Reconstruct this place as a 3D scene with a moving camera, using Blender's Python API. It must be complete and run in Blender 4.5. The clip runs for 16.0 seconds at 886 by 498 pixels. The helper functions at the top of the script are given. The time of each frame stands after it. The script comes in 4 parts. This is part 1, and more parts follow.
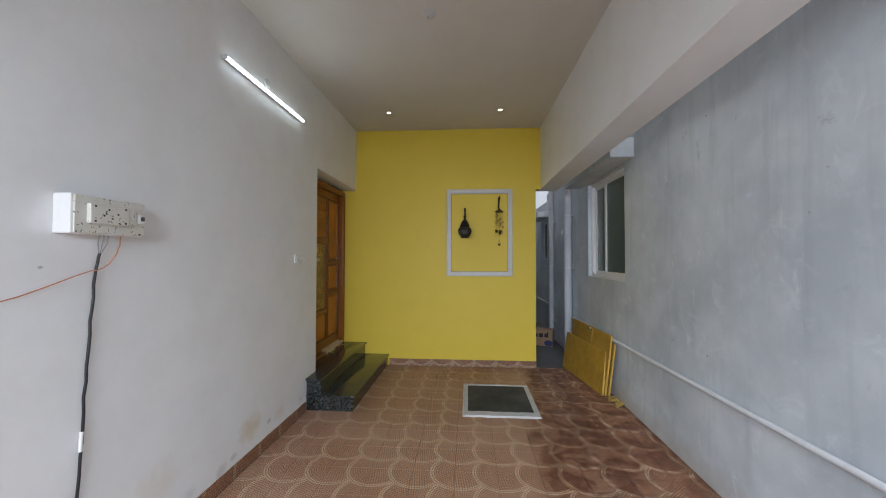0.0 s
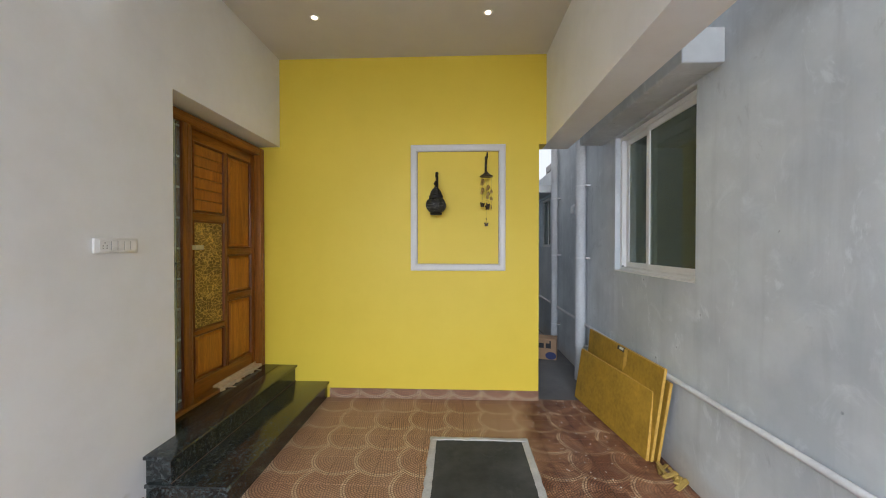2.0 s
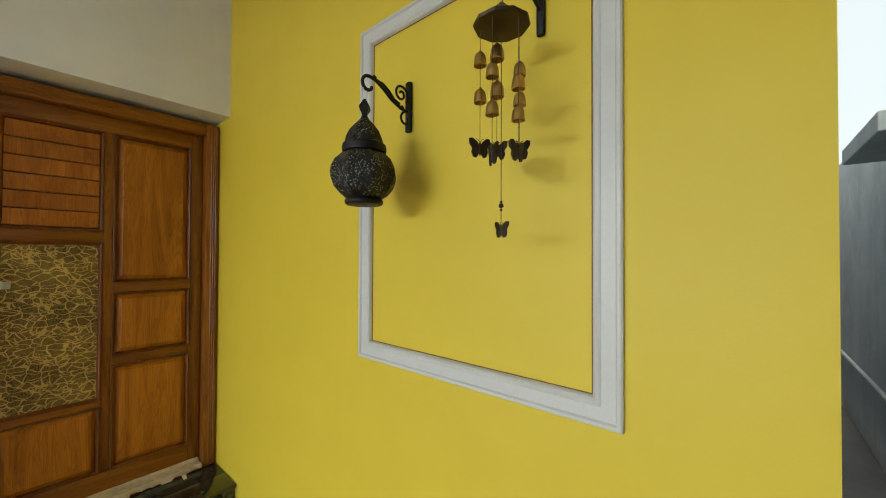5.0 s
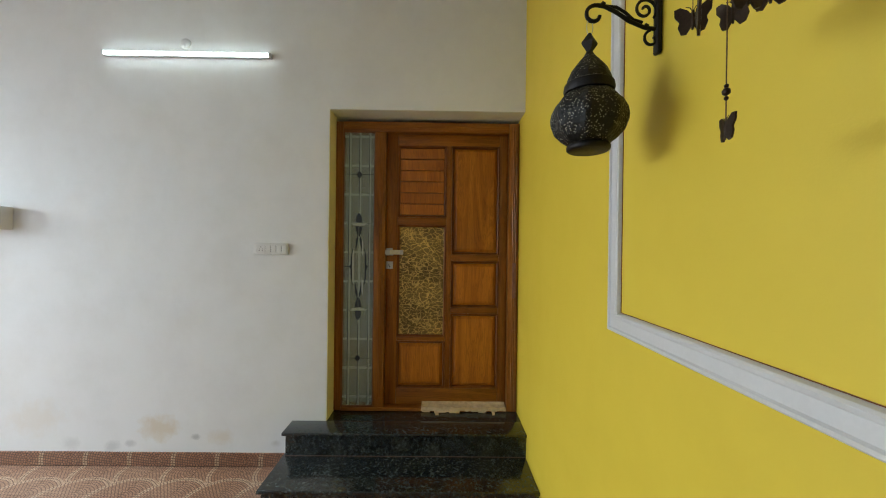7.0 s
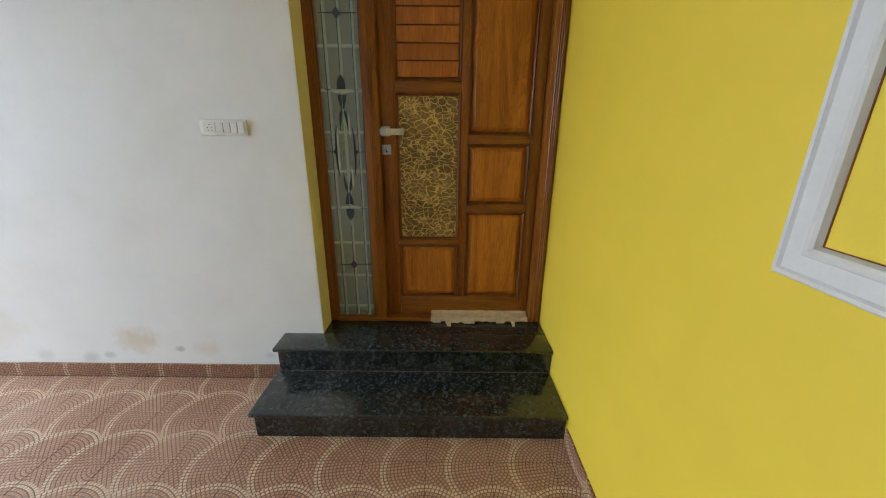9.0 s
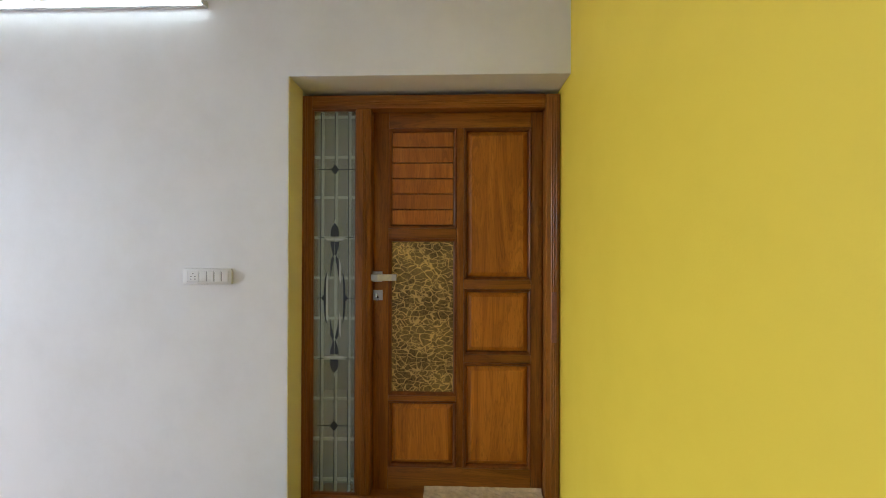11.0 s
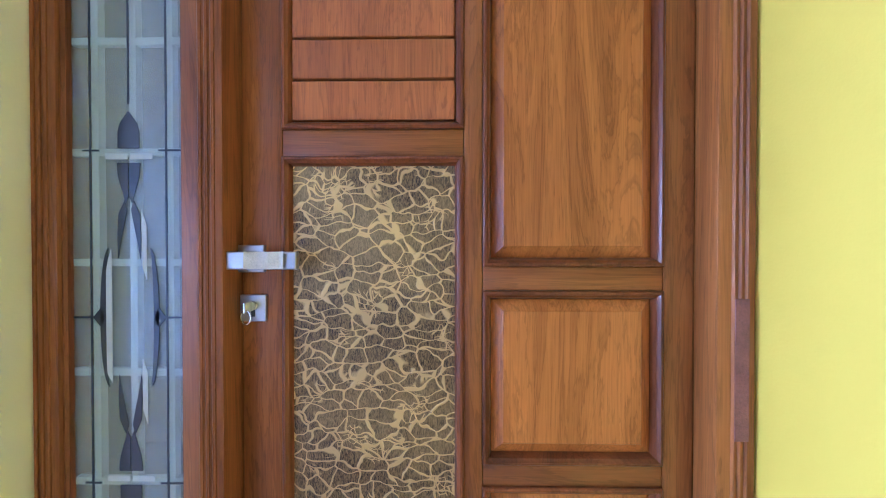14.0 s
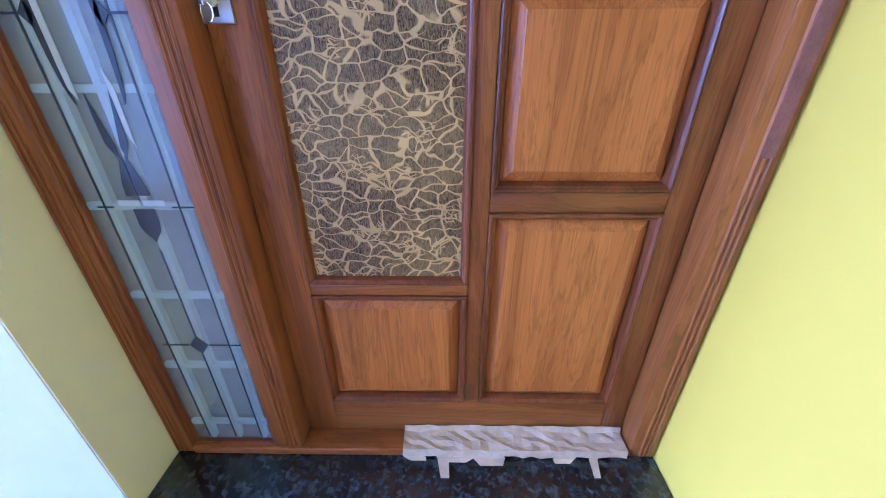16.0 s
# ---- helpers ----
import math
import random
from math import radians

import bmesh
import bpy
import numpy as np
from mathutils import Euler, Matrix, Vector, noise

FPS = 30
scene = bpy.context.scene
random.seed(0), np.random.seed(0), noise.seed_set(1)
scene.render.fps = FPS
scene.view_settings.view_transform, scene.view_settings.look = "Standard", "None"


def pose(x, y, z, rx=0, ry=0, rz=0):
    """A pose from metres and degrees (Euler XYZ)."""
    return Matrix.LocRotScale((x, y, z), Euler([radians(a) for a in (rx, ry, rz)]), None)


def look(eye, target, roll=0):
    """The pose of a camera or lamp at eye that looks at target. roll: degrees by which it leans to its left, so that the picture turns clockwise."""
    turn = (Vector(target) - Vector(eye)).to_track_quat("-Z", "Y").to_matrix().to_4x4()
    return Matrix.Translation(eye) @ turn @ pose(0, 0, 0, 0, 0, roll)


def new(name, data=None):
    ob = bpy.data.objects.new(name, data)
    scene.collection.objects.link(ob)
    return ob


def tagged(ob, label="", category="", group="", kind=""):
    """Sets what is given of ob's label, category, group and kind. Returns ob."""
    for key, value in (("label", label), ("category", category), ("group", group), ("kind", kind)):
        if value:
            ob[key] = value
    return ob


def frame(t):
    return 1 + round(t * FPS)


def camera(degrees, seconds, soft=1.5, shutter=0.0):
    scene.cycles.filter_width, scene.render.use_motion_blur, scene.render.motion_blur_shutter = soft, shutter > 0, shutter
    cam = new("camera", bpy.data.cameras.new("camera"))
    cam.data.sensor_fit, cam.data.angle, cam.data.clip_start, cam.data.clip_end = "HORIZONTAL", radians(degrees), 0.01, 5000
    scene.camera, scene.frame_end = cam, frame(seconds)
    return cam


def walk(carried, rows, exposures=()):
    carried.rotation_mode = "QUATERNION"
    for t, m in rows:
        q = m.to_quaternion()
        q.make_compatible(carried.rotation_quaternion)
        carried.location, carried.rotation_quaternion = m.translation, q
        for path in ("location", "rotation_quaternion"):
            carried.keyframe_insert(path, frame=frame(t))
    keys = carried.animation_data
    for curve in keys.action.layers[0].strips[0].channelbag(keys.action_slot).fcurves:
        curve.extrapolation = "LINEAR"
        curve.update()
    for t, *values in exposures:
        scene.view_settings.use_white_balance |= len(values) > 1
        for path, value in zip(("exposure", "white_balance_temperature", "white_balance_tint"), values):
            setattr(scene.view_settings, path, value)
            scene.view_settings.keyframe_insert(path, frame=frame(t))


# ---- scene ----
cam = camera(101.1, 16.0, soft=1.0)
PATH = [
    (0, (1.601, -5.123, 1.52), (1.465, -3.128, 1.566), 0.1),
    (0.5, (1.607, -4.902, 1.513), (1.508, -2.904, 1.551), -0.0),
    (1, (1.614, -4.5, 1.487), (1.527, -2.502, 1.521), -0.0),
    (1.5, (1.658, -4.028, 1.485), (1.579, -2.03, 1.464), -0.1),
    (2, (1.766, -3.546, 1.506), (1.682, -1.548, 1.484), -0.0),
    (2.5, (1.862, -3.047, 1.553), (1.772, -1.049, 1.515), -0.2),
    (3, (2.045, -2.502, 1.595), (1.8, -0.518, 1.533), -0.2),
    (3.2, (2.093, -2.28, 1.603), (1.785, -0.304, 1.555), -0.2),
    (5.3, (2.439, -0.723, 1.642), (0.950, 0.599, 1.690), 0.4),
    (5.5, (2.428, -0.649, 1.629), (0.800, 0.511, 1.690), 0.5),
    (6, (2.487, -0.566, 1.601), (0.600, 0.096, 1.660), 0.6),
    (6.5, (2.548, -0.534, 1.561), (0.553, -0.408, 1.608), 0.6),
    (7, (2.526, -0.58, 1.523), (0.526, -0.564, 1.518), 0.7),
    (7.5, (2.429, -0.566, 1.476), (0.474, -0.563, 1.055), 0.5),
    (8, (2.347, -0.6, 1.458), (0.443, -0.604, 0.848), 0.4),
    (8.2, (2.258, -0.628, 1.45), (0.363, -0.629, 0.81), 0.5),
    (10.3, (1.744, -0.606, 1.614), (-0.226, -0.649, 1.271), 0.3),
    (10.5, (1.759, -0.579, 1.594), (-0.229, -0.643, 1.385), 0.3),
    (11, (1.74, -0.55, 1.635), (-0.259, -0.61, 1.64), 0.2),
    (11.5, (1.369, -0.561, 1.661), (-0.62, -0.613, 1.86), 0.1),
    (12, (0.884, -0.553, 1.676), (-1.08, -0.596, 2.048), -0.0),
    (12.5, (0.653, -0.563, 1.681), (-1.287, -0.6, 2.164), -0.1),
    (13, (0.572, -0.56, 1.605), (-1.369, -0.589, 2.087), -0.1),
    (13.5, (0.542, -0.567, 1.543), (-1.435, -0.592, 1.842), -0.1),
    (14, (0.517, -0.567, 1.517), (-1.483, -0.596, 1.497), -0.0),
    (14.5, (0.502, -0.559, 1.478), (-1.484, -0.594, 1.239), 0.1),
    (15, (0.491, -0.559, 1.426), (-1.452, -0.589, 0.952), 0.1),
    (15.5, (0.486, -0.577, 1.373), (-1.387, -0.604, 0.671), -0.0),
    (16, (0.486, -0.583, 1.315), (-1.284, -0.609, 0.385), -0.1),
]
EXPOSURE = [(0, -0.16, 6500, 12), (0.5, -0.12, 6550, 12), (1, 0.13, 6650, 12), (1.5, 0.19, 6650, 12), (2, 0.46, 6650, 12), (3.2, 0.53, 6650, 10), (5.3, 0.44, 7150, 0), (5.5, 0.44, 7150, 0), (6, 0.57, 6950, 1), (6.5, 0.42, 6700, 4), (8, 0.42, 6600, 6),
            (10.3, 0.84, 6300, 10), (11, 0.72, 6350, 12), (12, 1.15, 6400, 15), (12.5, 1.80, 6000, 16), (13, 1.93, 5100, 23), (13.5, 1.93, 4450, 25), (14.5, 1.93, 4080, 32), (16, 1.93, 3930, 36)]
walk(cam, [(t, look(eye, target, roll)) for t, eye, target, roll in PATH], EXPOSURE)

# ---------- world, sun, exposure ----------
world = bpy.data.worlds.new("world")
scene.world = world
world.use_nodes = True
wn, wl = world.node_tree.nodes, world.node_tree.links
sky = wn.new("ShaderNodeTexSky")
sky.sky_type = "NISHITA"
sky.sun_disc = False
sky.sun_elevation = radians(58)
sky.sun_rotation = radians(200)
sky.air_density, sky.dust_density, sky.ozone_density = 1.0, 8.0, 1.0
wn["Background"].inputs["Strength"].default_value = 0.15
cloud = wn.new("ShaderNodeMix")
cloud.data_type = "RGBA"
cloud.inputs["Factor"].default_value = 0.6
cloud.inputs["B"].default_value = (6.2, 6.6, 7.2, 1)
wl.new(sky.outputs["Color"], cloud.inputs["A"])
wl.new(cloud.outputs["Result"], wn["Background"].inputs["Color"])

sun_data = bpy.data.lights.new("sun", "SUN")
sun_data.energy, sun_data.angle, sun_data.color = 1.2, radians(20), (1.0, 0.96, 0.9)
sun = new("sun", sun_data)
sun.matrix_world = look((2, -14, 20), (1.5, -4, 0))

# area lamp added outside the open front of the porch, standing in for sky light
sky_data = bpy.data.lights.new("porch_sky_fill", "AREA")
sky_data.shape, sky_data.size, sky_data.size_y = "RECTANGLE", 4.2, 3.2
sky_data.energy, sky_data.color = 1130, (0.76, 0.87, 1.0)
sky_fill = new("porch_sky_fill", sky_data)
sky_fill.matrix_world = look((0.95, -8.6, 3.45), (1.6, -3.0, 0.3))


# area lamp added over the open slot between the beam and the neighbour's wall, standing in for sky light
slot_data = bpy.data.lights.new("slot_sky_fill", "AREA")
slot_data.shape, slot_data.size, slot_data.size_y = "RECTANGLE", 0.32, 8.4
slot_data.energy, slot_data.color = 9, (0.84, 0.92, 1.0)
slot = new("slot_sky_fill", slot_data)
slot.matrix_world = pose(3.04, -2.2, 3.6)


def lamp(name, kind, energy, color, m, size=0.05, size_y=None):
    data = bpy.data.lights.new(name, kind)
    data.energy, data.color = energy, color
    if kind == "AREA":
        data.shape, data.size, data.size_y = "RECTANGLE", size, size_y
    if kind == "SPOT":
        data.spot_size, data.spot_blend, data.shadow_soft_size = radians(110), 0.6, size
    ob = new(name, data)
    ob.matrix_world = m
    return ob


# ---------- materials ----------
class Nodes:
    """Short hand for a node material."""

    def __init__(self, name):
        self.mat = bpy.data.materials.new(name)
        self.mat.use_nodes = True
        self.n, self.l = self.mat.node_tree.nodes, self.mat.node_tree.links
        self.out = self.n["Principled BSDF"]

    def put(self, socket, value):
        if isinstance(value, bpy.types.NodeSocket):
            self.l.new(value, socket)
        else:
            socket.default_value = value

    def math(self, op, a, b=0.0, c=0.0):
        m = self.n.new("ShaderNodeMath")
        m.operation = op
        for s, v in zip(m.inputs, (a, b, c)):
            self.put(s, v)
        return m.outputs[0]

    def place(self, world_space=False):
        if world_space:
            return self.n.new("ShaderNodeNewGeometry").outputs["Position"]
        return self.n.new("ShaderNodeTexCoord").outputs["Object"]

    def scaled(self, vec, s, loc=(0, 0, 0)):
        m = self.n.new("ShaderNodeMapping")
        self.put(m.inputs["Vector"], vec)
        m.inputs["Scale"].default_value = s if isinstance(s, (tuple, list)) else (s, s, s)
        m.inputs["Location"].default_value = loc
        return m.outputs[0]

    def noise(self, vec, scale, detail=4, rough=0.55, distortion=0.0):
        t = self.n.new("ShaderNodeTexNoise")
        self.put(t.inputs["Vector"], vec)
        for k, v in (("Scale", scale), ("Detail", detail), ("Roughness", rough), ("Distortion", distortion)):
            t.inputs[k].default_value = v
        return t.outputs["Fac"]

    def voronoi(self, vec, scale, feature="F1", out="Distance"):
        t = self.n.new("ShaderNodeTexVoronoi")
        t.feature = feature
        self.put(t.inputs["Vector"], vec)
        t.inputs["Scale"].default_value = scale
        return t.outputs[out]

    def ramp(self, fac, *stops):
        r = self.n.new("ShaderNodeValToRGB")
        self.put(r.inputs["Fac"], fac)
        e = r.color_ramp.elements
        while len(e) < len(stops):
            e.new(0.5)
        for el, (p, c) in zip(e, stops):
            el.position = p
            el.color = (*c, 1) if isinstance(c, (tuple, list)) else (c, c, c, 1)
        return r.outputs["Color"]

    def mix(self, fac, a, b, blend="MIX"):
        m = self.n.new("ShaderNodeMix")
        m.data_type, m.blend_type = "RGBA", blend
        self.put(m.inputs["Factor"], fac)
        for s, v in ((m.inputs["A"], a), (m.inputs["B"], b)):
            self.put(s, (*v, 1) if isinstance(v, (tuple, list)) else v)
        return m.outputs["Result"]

    def bump(self, height, strength=0.2, distance=0.01, normal=None):
        b = self.n.new("ShaderNodeBump")
        self.put(b.inputs["Height"], height)
        b.inputs["Strength"].default_value, b.inputs["Distance"].default_value = strength, distance
        if normal is not None:
            self.put(b.inputs["Normal"], normal)
        return b.outputs[0]

    def set(self, **values):
        for k, v in values.items():
            if isinstance(v, (tuple, list)) and len(v) == 3:
                v = (*v, 1)
            self.put(self.out.inputs[k.replace("_", " ")], v)
        return self.mat


def plain(name, color, rough=0.5, metal=0.0, vary=0.12, scale=6.0, fine=90.0, bump=0.15, world_space=False):
    """A painted, cast or moulded surface: broad tone and fine grain."""
    s = Nodes(name)
    p = s.place(world_space)
    broad, grain = s.noise(p, scale, 3), s.noise(p, fine, 3)
    both = s.math("MULTIPLY_ADD", grain, 0.4, s.math("MULTIPLY", broad, 0.6))
    low = tuple(c * (1 - vary) for c in color)
    high = tuple(min(1, c * (1 + vary)) for c in color)
    col = s.ramp(both, (0.3, low), (0.7, high))
    r = s.math("MULTIPLY_ADD", broad, 0.16, rough - 0.08)
    return s.set(Base_Color=col, Roughness=r, Metallic=metal, Normal=s.bump(grain, bump, 0.002))


def painted_wall(name, color, stain, roller=0.25, marks=()):
    """Emulsion on plaster: roller nap, faint trowel waves, scuffs."""
    s = Nodes(name)
    p = s.place(True)
    wave, nap, blot = s.noise(p, 0.9, 4), s.noise(p, 160, 2), s.noise(p, 3.2, 6, 0.65)
    col = s.mix(s.ramp(blot, (0.42, 0.0), (0.78, 1.0)), color, stain)
    col = s.mix(s.math("MULTIPLY", wave, 0.12), col, tuple(c * 0.82 for c in color))
    for centre, size, tone, amount in marks:
        d = s.n.new("ShaderNodeVectorMath")
        d.operation = "DISTANCE"
        s.put(d.inputs[0], s.scaled(p, (1, 1, 1.5)))
        d.inputs[1].default_value = (centre[0], centre[1], centre[2] * 1.5)
        near = s.math("ADD", d.outputs["Value"], s.math("MULTIPLY", s.math("SUBTRACT", s.noise(p, 14, 5, 0.65), 0.5), size * 1.6))
        col = s.mix(s.math("MULTIPLY", s.ramp(s.math("DIVIDE", near, size), (0.3, 1.0), (1.0, 0.0)), amount), col, tone)
    n = s.bump(wave, 0.35, 0.02, s.bump(nap, roller, 0.0012))
    return s.set(Base_Color=col, Roughness=s.math("MULTIPLY_ADD", blot, 0.15, 0.48), Normal=n)


def wood(name, dark, mid, light, axis, shift=0.0, rough=0.34):
    """Polished teak; the grain runs along axis."""
    s = Nodes(name)
    p = s.place()
    info = s.n.new("ShaderNodeObjectInfo").outputs["Random"]
    off = s.n.new("ShaderNodeVectorMath")
    off.operation = "ADD"
    comb = s.n.new("ShaderNodeCombineXYZ")
    for i in range(3):
        s.put(comb.inputs[i], s.math("MULTIPLY", info, 7.3 + 3 * i + shift))
    s.put(off.inputs[0], p)
    s.put(off.inputs[1], comb.outputs[0])
    stretch = [17, 17, 17]
    stretch[axis] = 1.5
    v = s.scaled(off.outputs[0], tuple(stretch))
    figure = s.noise(v, 0.55, 6, 0.6, 1.6)
    fine = [260, 260, 260]
    fine[axis] = 7
    pores = s.noise(s.scaled(off.outputs[0], tuple(fine)), 1.0, 3, 0.6)
    rings = s.math("FRACT", s.math("MULTIPLY", figure, 11.0))
    line = s.ramp(rings, (0.0, 0.15), (0.12, 0.95), (0.7, 1.0), (1.0, 0.15))
    col = s.ramp(figure, (0.3, dark), (0.5, mid), (0.72, light))
    col = s.mix(0.34, col, line, "MULTIPLY")
    col = s.mix(0.3, col, s.ramp(pores, (0.35, 0.35), (0.6, 1.0)), "MULTIPLY")
    piece = s.math("MULTIPLY_ADD", info, 0.35, 0.8)
    col = s.mix(1.0, col, s.ramp(piece, (0.0, 0.0), (1.0, 1.0)), "MULTIPLY")
    return s.set(Base_Color=col, Roughness=s.math("MULTIPLY_ADD", pores, 0.2, rough - 0.08), Coat_Weight=0.04, Specular_IOR_Level=0.35,
                 Coat_Roughness=0.25, Normal=s.bump(pores, 0.12, 0.001))


def mosaic_tile(name, vertical=""):
    """Embossed floor tile: fans of small setts, each fan edged by two rows of cream setts."""
    s = Nodes(name)
    p = s.place(True)
    sep = s.n.new("ShaderNodeSeparateXYZ")
    s.put(sep.inputs[0], p)
    x, y, z = sep.outputs
    if vertical == "side":
        x = s.math("ADD", x, z)
    elif vertical:
        y = s.math("ADD", y, z)
    pitch, radius = 0.30, 0.2125
    gx = s.math("DIVIDE", s.math("SUBTRACT", x, 0.045), pitch)
    gy = s.math("DIVIDE", s.math("SUBTRACT", y, -0.10), pitch)
    cx, cy = s.math("FLOOR", gx), s.math("FLOOR", gy)
    fx, fy = s.math("SUBTRACT", gx, cx), s.math("SUBTRACT", gy, cy)
    rad = ang = None
    # lowest fan first; each later fan lies over it
    for i, j in ((0, 0), (0, 1), (1, 0), (1, 1)):
        dx, dy = s.math("SUBTRACT", fx, float(i)), s.math("SUBTRACT", fy, float(j))
        d = s.math("MULTIPLY", s.math("SQRT", s.math("ADD", s.math("MULTIPLY", dx, dx), s.math("MULTIPLY", dy, dy))), pitch)
        a = s.math("ARCTAN2", dy, dx)
        if rad is None:
            rad, ang = d, a
            continue
        inside = s.math("LESS_THAN", d, radius)
        keep = s.math("SUBTRACT", 1.0, inside)
        rad = s.math("ADD", s.math("MULTIPLY", inside, d), s.math("MULTIPLY", keep, rad))
        ang = s.math("ADD", s.math("MULTIPLY", inside, a), s.math("MULTIPLY", keep, ang))
    row_h = 0.0165
    rows = s.math("DIVIDE", rad, row_h)
    row = s.math("FLOOR", rows)
    in_row = s.math("SUBTRACT", rows, row)
    count = s.math("MAXIMUM", 4.0, s.math("ROUND", s.math("MULTIPLY", s.math("ADD", row, 0.5), 6.283 * 0.95)))
    along = s.math("ADD", s.math("MULTIPLY", s.math("DIVIDE", ang, 6.28318), count), s.math("MULTIPLY", row, 0.37))
    in_along = s.math("FRACT", s.math("ADD", along, 100.0))
    edge = s.math("MINIMUM", s.math("MINIMUM", in_row, s.math("SUBTRACT", 1.0, in_row)),
                  s.math("MINIMUM", in_along, s.math("SUBTRACT", 1.0, in_along)))
    sett = s.ramp(edge, (0.08, 0.0), (0.19, 1.0))
    ident = s.n.new("ShaderNodeTexWhiteNoise")
    cell = s.n.new("ShaderNodeCombineXYZ")
    s.put(cell.inputs[0], s.math("ADD", row, s.math("MULTIPLY", cx, 31.0)))
    s.put(cell.inputs[1], s.math("FLOOR", s.math("ADD", along, 100.0)))
    s.put(cell.inputs[2], cy)
    s.put(ident.inputs[0], cell.outputs[0])
    tint = s.ramp(ident.outputs["Value"], (0.0, (0.30, 0.125, 0.060)), (0.5, (0.40, 0.178, 0.090)), (1.0, (0.49, 0.25, 0.14)))
    cream = s.ramp(ident.outputs["Value"], (0.0, (0.56, 0.39, 0.24)), (1.0, (0.72, 0.54, 0.37)))
    rim = s.math("MULTIPLY", s.math("GREATER_THAN", rows, 11.0), s.math("LESS_THAN", rows, 12.9))
    face = s.mix(rim, tint, cream)
    col = s.mix(sett, (0.085, 0.034, 0.018), face)
    # trodden dust, thinner along the wet strip by the side wall
    patch = s.noise(p, 1.3, 5, 0.6)
    strip = s.math("ADD", s.math("MULTIPLY_ADD", y, -0.12, x), s.math("MULTIPLY", s.noise(p, 2.6, 4), 0.4))
    dry = s.ramp(s.math("MULTIPLY", strip, 0.25), (0.642, 1.0), (0.665, 0.1))
    dust = s.math("MULTIPLY", s.ramp(patch, (0.3, 0.12), (0.68, 0.62)), dry)
    grime = s.math("MULTIPLY", s.ramp(s.noise(p, 6, 6, 0.7), (0.46, 0.0), (0.66, 0.45)), s.math("SUBTRACT", 1.0, dry))
    col = s.mix(s.math("MULTIPLY", grime, 0.4), col, (0.15, 0.075, 0.048))
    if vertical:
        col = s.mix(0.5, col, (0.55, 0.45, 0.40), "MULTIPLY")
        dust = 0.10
    if not vertical:
        dust = s.math("MULTIPLY", dust, s.math("MULTIPLY_ADD", sett, 0.55, 0.45))
    col = s.mix(dust, col, (0.56, 0.38, 0.27))
    if not vertical:
        damp = s.math("SUBTRACT", 1.0, dry)
        blot = s.ramp(s.noise(p, 4.2, 7, 0.72, 0.7), (0.43, 0.0), (0.52, 1.0))
        col = s.mix(s.math("MULTIPLY", s.math("MULTIPLY", damp, blot), 0.9), col, (0.44, 0.29, 0.23), "MULTIPLY")
        drag = s.math("MULTIPLY", damp, s.ramp(s.noise(p, 9, 6, 0.7), (0.52, 0.0), (0.66, 0.25)))
        col = s.mix(drag, col, (0.42, 0.30, 0.23))
    grit = s.noise(p, 240, 2)
    rough = s.math("MULTIPLY_ADD", patch, 0.25, 0.38)
    return s.set(Base_Color=col, Roughness=rough, Normal=s.bump(sett, 0.35, 0.0016, s.bump(grit, 0.15, 0.001)))


def granite(name):
    s = Nodes(name)
    p = s.place(True)
    fleck = s.voronoi(p, 95, out="Color")
    sep = s.n.new("ShaderNodeSeparateColor")
    s.put(sep.inputs[0], fleck)
    cloud = s.noise(p, 38, 6, 0.7, 0.6)
    vein = s.math("MULTIPLY", s.ramp(cloud, (0.46, 0.0), (0.66, 1.0)), sep.outputs[0])
    col = s.mix(vein, (0.008, 0.011, 0.011), (0.085, 0.105, 0.105))
    col = s.mix(s.ramp(sep.outputs[1], (0.94, 0.0), (0.98, 0.4)), col, (0.08, 0.10, 0.11))
    dust = s.noise(p, 4.5, 6, 0.65)
    col = s.mix(s.ramp(dust, (0.45, 0.0), (0.8, 0.10)), col, (0.28, 0.27, 0.26))
    return s.set(Base_Color=col, Roughness=s.ramp(dust, (0.3, 0.07), (0.75, 0.26)), Specular_IOR_Level=0.8)


